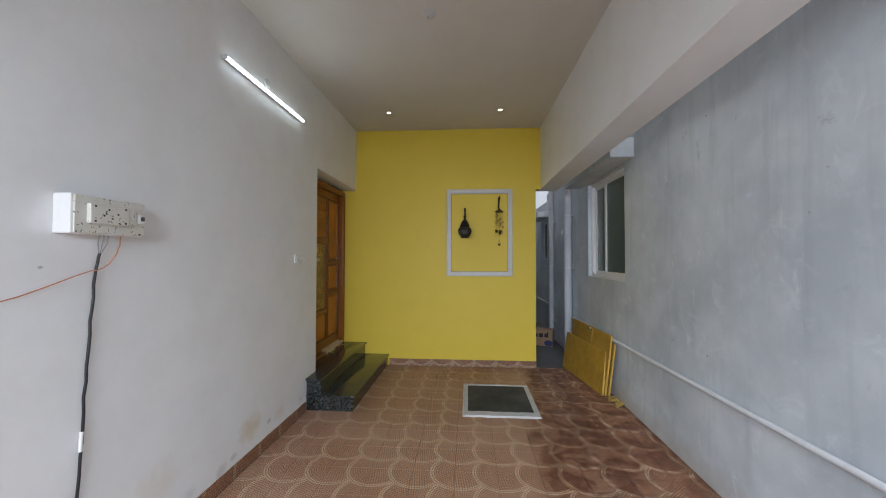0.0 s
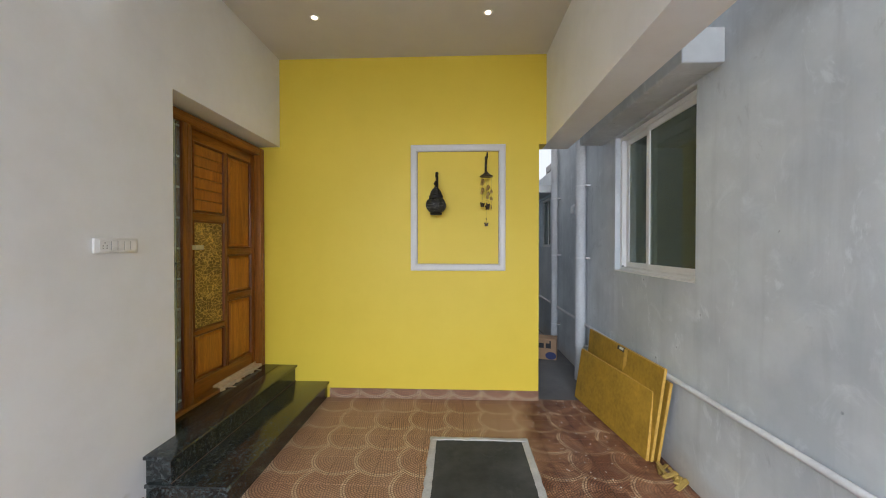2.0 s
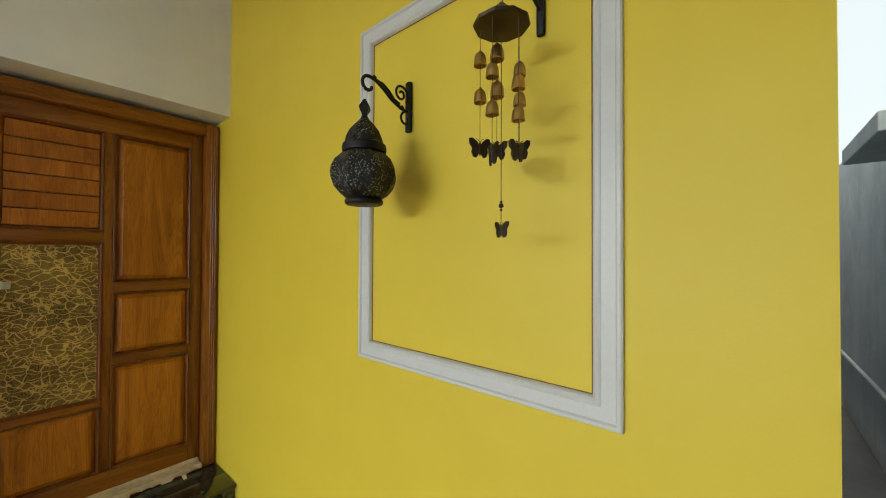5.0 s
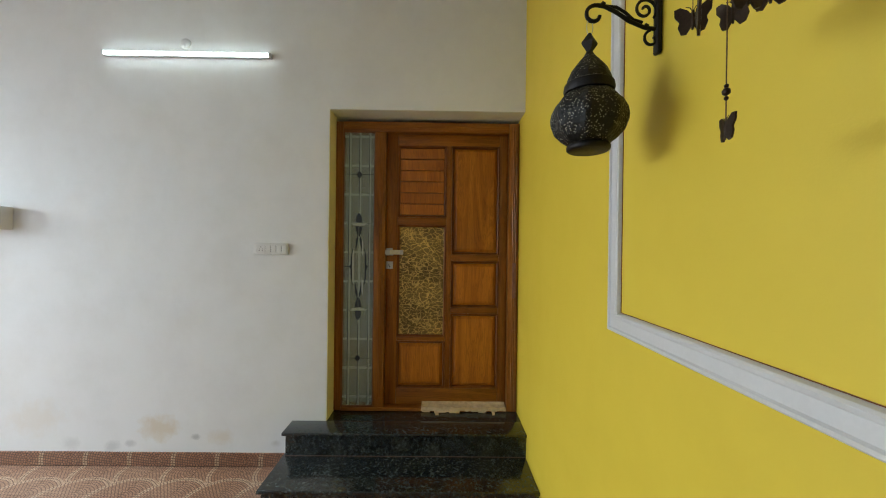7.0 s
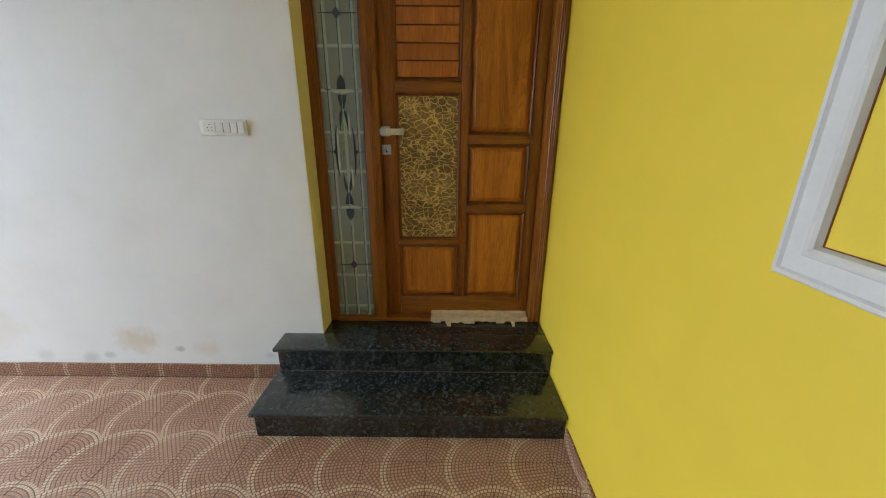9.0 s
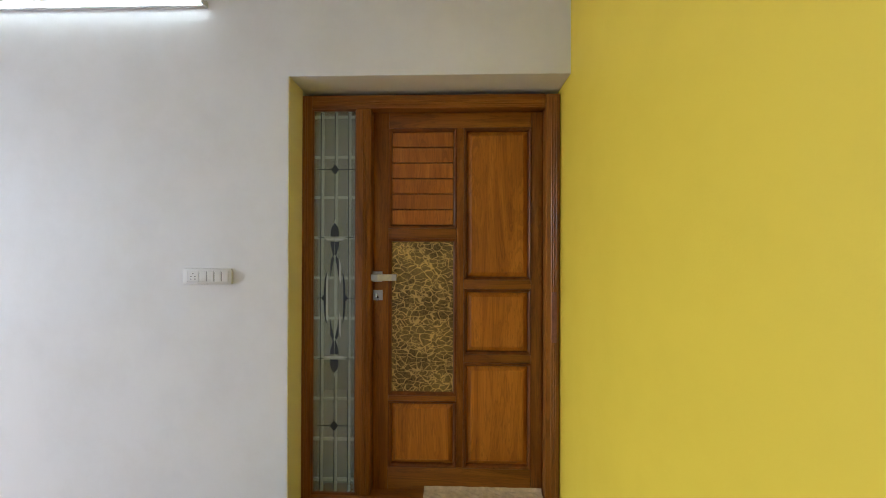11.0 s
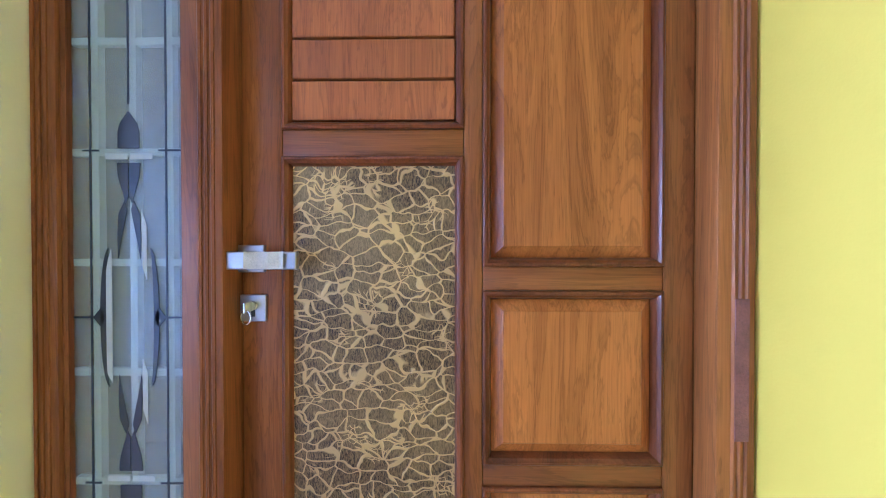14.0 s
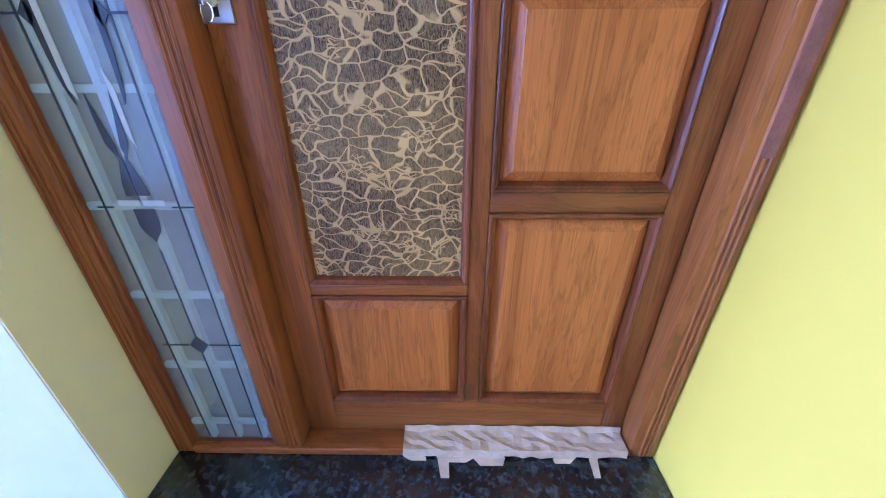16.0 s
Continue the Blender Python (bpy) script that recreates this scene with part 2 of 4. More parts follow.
def gold_relief(name):
    """Pressed metal sheet: a raised net of gilt lines round dark, finely rippled cells."""
    s = Nodes(name)
    p = s.place()
    warp = s.n.new("ShaderNodeTexNoise")
    s.put(warp.inputs["Vector"], p)
    warp.inputs["Scale"].default_value, warp.inputs["Detail"].default_value = 19.0, 1.5
    v = s.n.new("ShaderNodeVectorMath")
    v.operation = "MULTIPLY_ADD"
    s.put(v.inputs[0], warp.outputs["Color"])
    v.inputs[1].default_value = (0.052, 0.052, 0.052)
    s.put(v.inputs[2], p)
    flat = s.scaled(v.outputs[0], (0.0, 0.78, 1.28))
    e1 = s.voronoi(flat, 31, "DISTANCE_TO_EDGE")
    flat2 = s.scaled(v.outputs[0], (0.0, 1.1, 1.3), (0.0, 3.1, 1.7))
    e2 = s.voronoi(flat2, 52, "DISTANCE_TO_EDGE")
    some = s.ramp(s.noise(p, 13, 2), (0.56, 0.0), (0.60, 1.0))
    # the raised lines swell and thin
    swell = s.math("MULTIPLY_ADD", s.noise(p, 34, 2), 0.10, -0.040)
    net = s.math("MAXIMUM", s.ramp(s.math("SUBTRACT", e1, swell), (0.025, 1.0), (0.055, 0.0)), s.math("MULTIPLY", s.ramp(s.math("SUBTRACT", e2, swell), (0.03, 1.0), (0.06, 0.0)), some))
    ripple = s.noise(s.scaled(p, (1, 420, 120)), 1.0, 2, 0.5, 1.0)
    ground = s.mix(s.ramp(ripple, (0.35, 0.0), (0.62, 1.0)), (0.034, 0.022, 0.012), (0.27, 0.175, 0.062))
    glow = s.ramp(s.noise(p, 5.5, 3), (0.45, 0.0), (0.75, 1.0))
    gilt = s.mix(glow, (0.58, 0.39, 0.14), (0.80, 0.55, 0.16))
    col = s.mix(net, s.mix(s.math("MULTIPLY", glow, 0.5), ground, (0.52, 0.36, 0.12)), gilt)
    h = s.math("ADD", net, s.math("MULTIPLY", ripple, 0.25))
    return s.set(Base_Color=col, Metallic=0.45, Roughness=s.math("MULTIPLY_ADD", ripple, 0.2, 0.32), Normal=s.bump(h, 0.5, 0.003))


def cement(name, color, light, scuffs=True):
    s = Nodes(name)
    p = s.place(True)
    a, b, c = s.noise(p, 1.1, 6, 0.62), s.noise(p, 5.5, 6, 0.7, 0.8), s.noise(p, 75, 4)
    col = s.mix(s.ramp(a, (0.38, 0.0), (0.68, 1.0)), color, light)
    col = s.mix(s.ramp(b, (0.56, 0.0), (0.74, 0.35)), col, tuple(min(1, q * 1.25) for q in light))
    drip = s.noise(s.scaled(p, (9, 9, 0.8)), 1.0, 4, 0.6)
    col = s.mix(s.ramp(drip, (0.52, 0.0), (0.72, 0.3)), col, tuple(q * 0.72 for q in color))
    smear = s.noise(s.scaled(p, (3.2, 3.2, 1.6), (4, 2, 7)), 1.0, 7, 0.72, 1.4)
    col = s.mix(s.ramp(smear, (0.60, 0.0), (0.66, 0.30)), col, tuple(min(1, q * 1.3) for q in light))
    col = s.mix(s.ramp(smear, (0.30, 0.45), (0.38, 0.0)), col, tuple(q * 0.7 for q in color))
    pit = s.math("MULTIPLY", s.ramp(s.voronoi(p, 7), (0.035, 0.8), (0.07, 0.0)), s.ramp(b, (0.5, 0.0), (0.56, 1.0)))
    col = s.mix(pit, col, tuple(q * 0.45 for q in color))
    sep = s.n.new("ShaderNodeSeparateXYZ")
    s.put(sep.inputs[0], p)
    foot = s.ramp(s.math("ADD", sep.outputs[2], s.math("MULTIPLY", a, 0.35)), (0.17, 0.55), (0.36, 0.0))
    col = s.mix(foot if scuffs else 0.0, col, (0.42, 0.34, 0.27))
    n = s.bump(b, 0.3, 0.006, s.bump(c, 0.25, 0.002))
    return s.set(Base_Color=col, Roughness=0.82, Normal=n)


MARKS = (((0, -2.50, 0.26), 0.16, (0.62, 0.50, 0.34), 0.6), ((0, -2.08, 0.20), 0.10, (0.64, 0.55, 0.42), 0.45), ((0, -2.82, 0.13), 0.07, (0.45, 0.45, 0.45), 0.5),
         ((0, -2.70, 0.15), 0.05, (0.42, 0.42, 0.42), 0.5), ((0, -2.25, 0.20), 0.035, (0.35, 0.35, 0.35), 0.6), ((0, -3.35, 0.32), 0.22, (0.70, 0.62, 0.52), 0.4), ((0, -3.1, 0.15), 0.08, (0.5, 0.5, 0.5), 0.4),
         ((0, -3.86, 1.48), 0.012, (0.2, 0.2, 0.2), 0.7), ((0, -1.70, 0.16), 0.04, (0.5, 0.48, 0.45), 0.5))
WHITE = painted_wall("white_emulsion", (0.78, 0.78, 0.775), (0.72, 0.715, 0.70), 0.25, MARKS)
# ceiling white greyed below the wall white; its shade is in the colour
CEILING = painted_wall("shaded_ceiling_emulsion", (0.60, 0.58, 0.55), (0.57, 0.55, 0.52))
YELLOW = painted_wall("yellow_emulsion", (0.73, 0.535, 0.046), (0.70, 0.51, 0.042))
PALE = painted_wall("pale_yellow_emulsion", (0.86, 0.82, 0.60), (0.84, 0.79, 0.57))
CEMENT = cement("grey_cement_plaster", (0.43, 0.47, 0.505), (0.625, 0.665, 0.69))
DARK_CEMENT = cement("passage_concrete", (0.10, 0.10, 0.105), (0.14, 0.14, 0.14), False)
TILE = mosaic_tile("mosaic_floor_tile")
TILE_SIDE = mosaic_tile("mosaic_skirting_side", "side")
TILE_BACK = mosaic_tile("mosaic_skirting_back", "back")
GROUT = plain("tile_grout", (0.085, 0.048, 0.034), 0.9, world_space=True)
GRANITE = granite("black_granite")
TEAK_V = wood("teak_upright", (0.194, 0.059, 0.008), (0.312, 0.106, 0.015), (0.440, 0.162, 0.023), 2)
TEAK_H = wood("teak_level", (0.194, 0.059, 0.008), (0.312, 0.106, 0.015), (0.440, 0.162, 0.023), 1)
TEAK_PANEL = wood("teak_panel", (0.322, 0.101, 0.011), (0.483, 0.164, 0.018), (0.602, 0.216, 0.028), 2, 2.0, 0.32)
TEAK_SLAT = wood("teak_slat", (0.354, 0.106, 0.015), (0.462, 0.149, 0.023), (0.558, 0.193, 0.031), 2, 4.0, 0.36)
TEAK_DARK = wood("teak_moulding", (0.129, 0.037, 0.008), (0.214, 0.063, 0.013), (0.301, 0.091, 0.018), 2, 1.0, 0.32)
VIOLET = plain("violet_tape_residue", (0.235, 0.092, 0.070), 0.4, 0.0, 0.35, 30, 200, 0.3)
GOLD = gold_relief("gilt_relief")
STEEL = plain("brushed_steel", (0.52, 0.50, 0.47), 0.34, 1.0, 0.1, 30, 400, 0.1)
CHROME = plain("chrome", (0.7, 0.7, 0.7), 0.12, 1.0, 0.03)
MASK_TAPE = plain("protective_film", (0.62, 0.58, 0.45), 0.55, 0.0, 0.15, 60, 300, 0.6)
PLASTER_TRIM = plain("white_moulding_paint", (0.61, 0.595, 0.575), 0.42, 0.0, 0.05, 8, 120, 0.08)
IRON = plain("black_iron", (0.012, 0.010, 0.010), 0.5, 0.5, 0.4, 40, 200, 0.4)
BRASS = plain("aged_brass", (0.50, 0.32, 0.105), 0.3, 0.95, 0.1, 40, 200, 0.08)
BUTTERFLY = plain("dark_bronze", (0.045, 0.028, 0.018), 0.45, 0.7, 0.4, 60, 300, 0.3)
STRING = plain("brown_string", (0.12, 0.07, 0.04), 0.9)
PVC = plain("white_pvc", (0.58, 0.59, 0.61), 0.45, 0.0, 0.12, 5, 60, 0.1, True)
PVC_GREY = plain("painted_pvc", (0.50, 0.52, 0.545), 0.6, 0.0, 0.16, 4, 50, 0.2, True)
SWITCH = plain("switch_plastic", (0.72, 0.71, 0.69), 0.3, 0.0, 0.03)
PVC_DARK = plain("gap_shade_and_core_grey", (0.28, 0.28, 0.27), 0.5)
SLOT = plain("dark_slot", (0.03, 0.03, 0.03), 0.6)
ALU = plain("white_powder_coat", (0.70, 0.70, 0.69), 0.4, 0.0, 0.06)
GRILLE = plain("white_grille_enamel", (0.86, 0.86, 0.85), 0.35, 0.0, 0.03)
BOARD = plain("mustard_painted_board", (0.35, 0.205, 0.024), 0.62, 0.0, 0.34, 6, 34, 0.25)
BOARD_EDGE = plain("mustard_board_edge", (0.50, 0.30, 0.06), 0.7, 0.0, 0.25, 20, 80, 0.3)
CARD = plain("brown_cardboard", (0.32, 0.20, 0.12), 0.8, 0.0, 0.12, 8, 60, 0.1)
INK = plain("printed_ink", (0.02, 0.02, 0.025), 0.7)
INK_BLUE = plain("printed_blue", (0.02, 0.03, 0.10), 0.7)
PAPER = plain("masking_paper", (0.56, 0.43, 0.28), 0.75, 0.0, 0.25, 22, 34, 1.0)
RUBBER = plain("black_cable", (0.012, 0.012, 0.014), 0.5)
COPPER = plain("orange_wire", (0.50, 0.22, 0.13), 0.5)
LIME = plain("white_cement", (0.50, 0.49, 0.47), 0.85, 0.0, 0.2, 12, 70, 0.4, True)
FOAM = plain("yellow_offcut", (0.36, 0.24, 0.06), 0.85, 0.0, 0.3, 25, 120, 0.4)
OLIVE = plain("olive_slat", (0.46, 0.50, 0.24), 0.6)
ROOM = plain("dim_interior", (0.35, 0.35, 0.34), 0.9)
EARTH = plain("bare_ground", (0.24, 0.20, 0.16), 0.95, 0.0, 0.25, 0.8, 20, 0.4, True)


def glass(name, tint, rough, through_weight, spec=0.5):
    s = Nodes(name)
    p = s.place()
    n = s.noise(p, 9, 3)
    return s.set(Base_Color=s.mix(s.math("MULTIPLY", n, 0.2), tint, tuple(c * 0.8 for c in tint)), Roughness=rough, Transmission_Weight=through_weight, IOR=1.45,
                 Specular_IOR_Level=spec)


FROST = glass("frosted_glass", (0.86, 0.97, 0.94), 0.05, 0.80)
PALE_INLAY = plain("pale_grille_inlay", (0.52, 0.56, 0.56), 0.3, 0.0, 0.05)
# opaque inlay: the dark room behind the clear cuts is put into the colour
ETCH = glass("dark_cut_inlay", (0.05, 0.06, 0.08), 0.12, 0.0)
TINT = glass("tinted_window_glass", (0.22, 0.27, 0.21), 0.03, 0.65)


def glow(name, color, strength):
    m = bpy.data.materials.new(name)
    m.use_nodes = True
    b = m.node_tree.nodes["Principled BSDF"]
    b.inputs["Base Color"].default_value = (0.9, 0.9, 0.9, 1)
    b.inputs["Emission Color"].default_value = (*color, 1)
    b.inputs["Emission Strength"].default_value = strength
    return m


TUBE = glow("tube_light", (0.80, 0.95, 1.0), 9.0)
SPOT = glow("downlight_lens", (1.0, 0.86, 0.66), 12.0)


# ---------- mesh helpers ----------
def thing(name, label, category, group="", at=(0, 0, 0), kind=""):
    ob = new(name)
    ob.empty_display_size = 0.05
    ob.location = at
    return tagged(ob, label, category, group, kind)


def mesh_of(name, bm, material, smooth=None):
    bmesh.ops.recalc_face_normals(bm, faces=bm.faces)
    me = bpy.data.meshes.new(name)
    bm.to_mesh(me)
    bm.free()
    me.materials.append(material)
    if smooth:
        for f in me.polygons:
            f.use_smooth = True
        me.set_sharp_from_angle(angle=radians(smooth))
    return me


def part(name, bm, material, parent, label="", smooth=None):
    ob = new(name, mesh_of(name, bm, material, smooth))
    ob.parent = parent
    if label:
        ob["label"] = label
    return ob


def solid(name, bm, material, label, category, kind="", group="", smooth=None):
    return tagged(new(name, mesh_of(name, bm, material, smooth)), label, category, group, kind)


def box(bm, x0, x1, y0, y1, z0, z1, bevel=0.0, segments=2):
    r = bmesh.ops.create_cube(bm, size=1.0)
    m = Matrix.Translation(((x0 + x1) / 2, (y0 + y1) / 2, (z0 + z1) / 2)) @ Matrix.Diagonal((abs(x1 - x0), abs(y1 - y0), abs(z1 - z0), 1))
    bmesh.ops.transform(bm, matrix=m, verts=r["verts"])
    if bevel:
        edges = list({e for v in r["verts"] for e in v.link_edges})
        bmesh.ops.bevel(bm, geom=edges, offset=bevel, segments=segments, profile=0.5, affect="EDGES")
    return bm


def a_box(*args, **kw):
    return box(bmesh.new(), *args, **kw)


def rings(bm, loops, closed=True, cap0=False, cap1=False):
    """Skin a series of vertex loops of equal length."""
    made = [[bm.verts.new(p) for p in loop] for loop in loops]
    n = len(made[0])
    for a, b in zip(made, made[1:]):
        for i in range(n if closed else n - 1):
            j = (i + 1) % n
            bm.faces.new((a[i], a[j], b[j], b[i]))
    if cap0:
        bm.faces.new(made[0])
    if cap1:
        bm.faces.new(made[-1])
    return bm


def lathe(bm, profile, centre, count=24, lobes=0, depth=0.0):
    cx, cy, cz = centre
    loops = []
    for r, z, *amount in profile:
        k = amount[0] if amount else 0.0
        loops.append([(cx + r * (1 - k * depth * abs(math.cos(lobes * a / 2))) * math.cos(a),
                       cy + r * (1 - k * depth * abs(math.cos(lobes * a / 2))) * math.sin(a), cz + z)
                      for a in (2 * math.pi * i / count for i in range(count))])
    return rings(bm, loops, True, True, True)


def tube(bm, points, radius, count=8):
    """A round bar swept along points; radius may be a list."""
    pts = [Vector(p) for p in points]
    radii = radius if isinstance(radius, (list, tuple)) else [radius] * len(pts)
    side = None
    loops = []
    for i, p in enumerate(pts):
        d = (pts[min(i + 1, len(pts) - 1)] - pts[max(i - 1, 0)]).normalized()
        if side is None:
            side = d.orthogonal().normalized()
        side = (side - d * side.dot(d)).normalized()
        up = d.cross(side)
        loops.append([p + radii[i] * (math.cos(a) * side + math.sin(a) * up) for a in (2 * math.pi * k / count for k in range(count))])
    return rings(bm, loops, True, True, True)


def mitred(bm, to3, u0, u1, v0, v1, profile, cap=False):
    """A rectangular moulding, mitred at the corners: profile is a list of (inset, height)."""
    loops = [[to3(u0 + i, v0 + i, h), to3(u1 - i, v0 + i, h), to3(u1 - i, v1 - i, h), to3(u0 + i, v1 - i, h)] for i, h in profile]
    return rings(bm, loops, True, False, cap)


def slab(bm, corners, thickness):
    """A board from four corners, thickened along its normal."""
    c = [Vector(p) for p in corners]
    n = (c[1] - c[0]).cross(c[3] - c[0]).normalized() * thickness
    return rings(bm, [c, [p + n for p in c]], True, True, True)


# ---------- the large structure ----------
H = 3.333
SIDE = 3.21
YEDGE = 2.54
DOOR_Y, DOOR_Z = -1.354, 2.473

bm = a_box(-0.30, 0, -6.6, DOOR_Y, 0, H)
box(bm, -0.30, 0, DOOR_Y, 0, DOOR_Z, H)
box(bm, -0.30, -0.01, DOOR_Y, 0, 0, 0.29)
solid("wall_left", bm, WHITE, "white painted porch wall with scuffs near the floor", "wall", "structure")
solid("wall_jamb", a_box(-0.158, -0.002, DOOR_Y, DOOR_Y + 0.004, 0.318, DOOR_Z), PALE, "pale yellow painted reveal beside the door", "wall", "structure")
bm = a_box(-0.30, YEDGE, 0, 0.20, 0, 2.475)
box(bm, -0.30, 2.61, 0, 0.20, 2.475, H)
solid("wall_yellow", bm, YELLOW, "bright yellow painted feature wall", "wall", "structure")
solid("ceiling", a_box(-0.30, 2.87, -6.6, 0.20, H, H + 0.16), CEILING, "white painted porch ceiling, greyed to hold its shade", "ceiling", "structure")
bm = a_box(2.61, 2.87, -6.6, 0.0, 2.475, H)
box(bm, 2.61, 2.87, 0.0, 0.20, 2.475, H)
solid("beam", bm, WHITE, "white plastered concrete beam along the porch", "beam", "structure")

# unseen wall, added to keep sky light off the top of wall_right
solid("wall_upper", a_box(2.67, 2.868, -6.6, 0.2, H + 0.161, 6.4), WHITE, "unseen plain wall added above the beam to block sky light", "wall", "structure")
# unseen beam, added to cut the front light on the upper walls
solid("beam_front", a_box(-0.30, 2.60, -6.85, -6.61, 2.55, H + 0.16), WHITE, "unseen plain front beam added to shade the upper porch", "beam", "structure")

# neighbour's side wall with a window opening
WY0, WY1, WZ0, WZ1 = -1.262, -0.12, 1.27, 2.485
bm = a_box(SIDE, SIDE + 0.25, -9.0, WY0, 0, 6.2)
box(bm, SIDE, SIDE + 0.25, WY1, 2.05, 0, 6.2)
box(bm, SIDE, SIDE + 0.25, WY0, WY1, 0, WZ0)
box(bm, SIDE, SIDE + 0.25, WY0, WY1, WZ1, 6.2)
solid("wall_right", bm, CEMENT, "grey unpainted cement plaster wall, patchy and stained", "wall", "structure")
FY0, FY1, FZ0, FZ1 = 2.25, 2.95, 1.47, 2.28
bm = a_box(SIDE, SIDE + 0.2, 2.05, FY0, 0, 2.66)
box(bm, SIDE, SIDE + 0.2, FY1, 8.0, 0, 2.66)
box(bm, SIDE, SIDE + 0.2, FY0, FY1, 0, FZ0)
box(bm, SIDE, SIDE + 0.2, FY0, FY1, FZ1, 2.66)
solid("wall_far_right", bm, CEMENT, "low grey cement wall further down the passage", "wall", "structure")
solid("wall_passage", a_box(YEDGE - 0.2, YEDGE, 0.20, 8.0, 0, 3.4), CEMENT, "grey house wall along the side passage", "wall", "structure")
solid("wall_passage_end", a_box(YEDGE - 0.2, SIDE + 0.2, 8.0, 8.2, 0, 2.4), CEMENT, "grey wall at the end of the passage", "wall", "structure")
bm = a_box(-1.9, -1.7, -2.6, 0.2, 0, H)
box(bm, -1.7, -0.3, -2.6, -2.5, 0, H)
box(bm, -1.7, -0.3, 0.0, 0.2, 0, H)
box(bm, -1.7, -0.3, -2.5, 0.0, 0.2, 0.3)
box(bm, -1.7, -0.3, -2.5, 0.0, H, H + 0.1)
solid("wall_interior", bm, ROOM, "plain dim room behind the front door", "wall", "structure")
bm = a_box(SIDE + 0.9, SIDE + 1.0, -2.2, 3.6, 0, 3.0)
box(bm, SIDE + 0.25, SIDE + 0.9, -2.2, -2.1, 0, 3.0)
box(bm, SIDE + 0.25, SIDE + 0.9, 3.5, 3.6, 0, 3.0)
box(bm, SIDE + 0.25, SIDE + 0.9, -2.1, 3.5, 2.9, 3.0)
solid("wall_neighbour_room", bm, ROOM, "plain dim room behind the neighbour's window", "wall", "structure")
solid("wall_front", a_box(-3.0, SIDE, -9.2, -9.0, -0.06, 1.5), CEMENT, "low plain front boundary wall", "wall", "structure")
solid("ground", a_box(-200, 200, -200, 200, -0.5, -0.06), EARTH, "bare earth around the house", "ground", "structure")
solid("floor_passage", a_box(YEDGE, SIDE, 0.03, 8.0, -0.06, -0.006), DARK_CEMENT, "dark bare concrete passage floor", "floor", "structure")

# neighbour's window sunshade
bm = a_box(2.980, SIDE, -1.50, 0.17, 2.497, 2.69, 0.008)
solid("sunshade", bm, CEMENT, "grey concrete sunshade over the window", "sunshade", "structure")
bm = a_box(2.96, SIDE, 2.12, 3.1, 2.31, 2.42, 0.006)
solid("sunshade_far", bm, CEMENT, "dark concrete sunshade over the far window", "sunshade", "structure")


def on_left(base):
    """u along y, v up, h out of a surface that faces +x."""
    return lambda u, v, h: Vector((base + h, u, v))


def on_yellow(u, v, h):
    return Vector((u, -h, v))


# ---------- front door ----------
FACE = -0.215
door = thing("door_1", "closed polished teak front door with panels and a gilt inset, in a teak frame", "door", kind="structure")

def frame_member(name, y0, y1, z0, z1, upright):
    bm = a_box(-0.262, -0.155, y0, y1, z0, z1, 0.006)
    if upright:
        for off in (0.018, 0.030, 0.042):
            if y1 - y0 > 0.05:
                tube(bm, [((-0.1555), y1 - off, z0 + 0.012), ((-0.1555), y1 - off, z1 - 0.012)], 0.0045, 6)
    else:
        for off in (0.016, 0.028, 0.040):
            if z1 - z0 > 0.05:
                tube(bm, [(-0.1555, y0 + 0.012, z0 + off), (-0.1555, y1 - 0.012, z0 + off)], 0.0045, 6)
    return part(name, bm, TEAK_V if upright else TEAK_H, door, smooth=40)


frame_member("frame_jamb", -1.352, -1.300, 0.320, 2.445, True)
frame_member("frame_mullion", -1.066, -0.986, 0.346, 2.374, True)
frame_member("frame_jamb", -0.076, -0.004, 0.320, 2.445, True)
part("tape_residue", a_box(-0.1508, -0.1495, -0.047, -0.021, 1.16, 1.42, 0.0005, segments=1), VIOLET, door, "faded violet tape residue")
frame_member("frame_head", -1.2995, -0.077, 2.375, 2.446, False)
part("frame_sill", a_box(-0.262, -0.152, -1.2995, -0.077, 0.319, 0.345, 0.004), TEAK_H, door, "worn teak threshold")

leaf = part("door_leaf", a_box(-0.252, -0.240, -0.984, -0.078, 0.347, 2.373), TEAK_DARK, door, "teak door leaf")


def member(name, y0, y1, z0, z1, mat):
    part(name, a_box(-0.239, FACE, y0, y1, z0, z1, 0.003), mat, leaf, smooth=40)


member("stile", -0.984, -0.902, 0.347, 2.373, TEAK_V)
member("stile", -0.536, -0.498, 0.470, 2.289, TEAK_V)
member("stile", -0.139, -0.078, 0.347, 2.373, TEAK_V)
for y0, y1, zs in ((-0.902, -0.536, ((1.696, 1.750), (0.823, 0.853))), (-0.498, -0.139, ((1.426, 1.474), (1.031, 1.076)))):
    for z0, z1 in zs:
        member("rail", y0 + 0.0005, y1 - 0.0005, z0, z1, TEAK_H)
member("rail", -0.9015, -0.1395, 2.290, 2.373, TEAK_H)
member("rail", -0.9015, -0.1395, 0.347, 0.469, TEAK_H)


def moulding(y0, y1, z0, z1):
    prof = [(0.0, -0.004), (0.0, 0.004), (0.003, 0.007), (0.007, 0.007), (0.010, 0.003), (0.013, 0.0015), (0.018, -0.010), (0.018, -0.018)]
    part("panel_moulding", mitred(bmesh.new(), on_left(FACE), y0, y1, z0, z1, prof), TEAK_DARK, leaf, smooth=35)


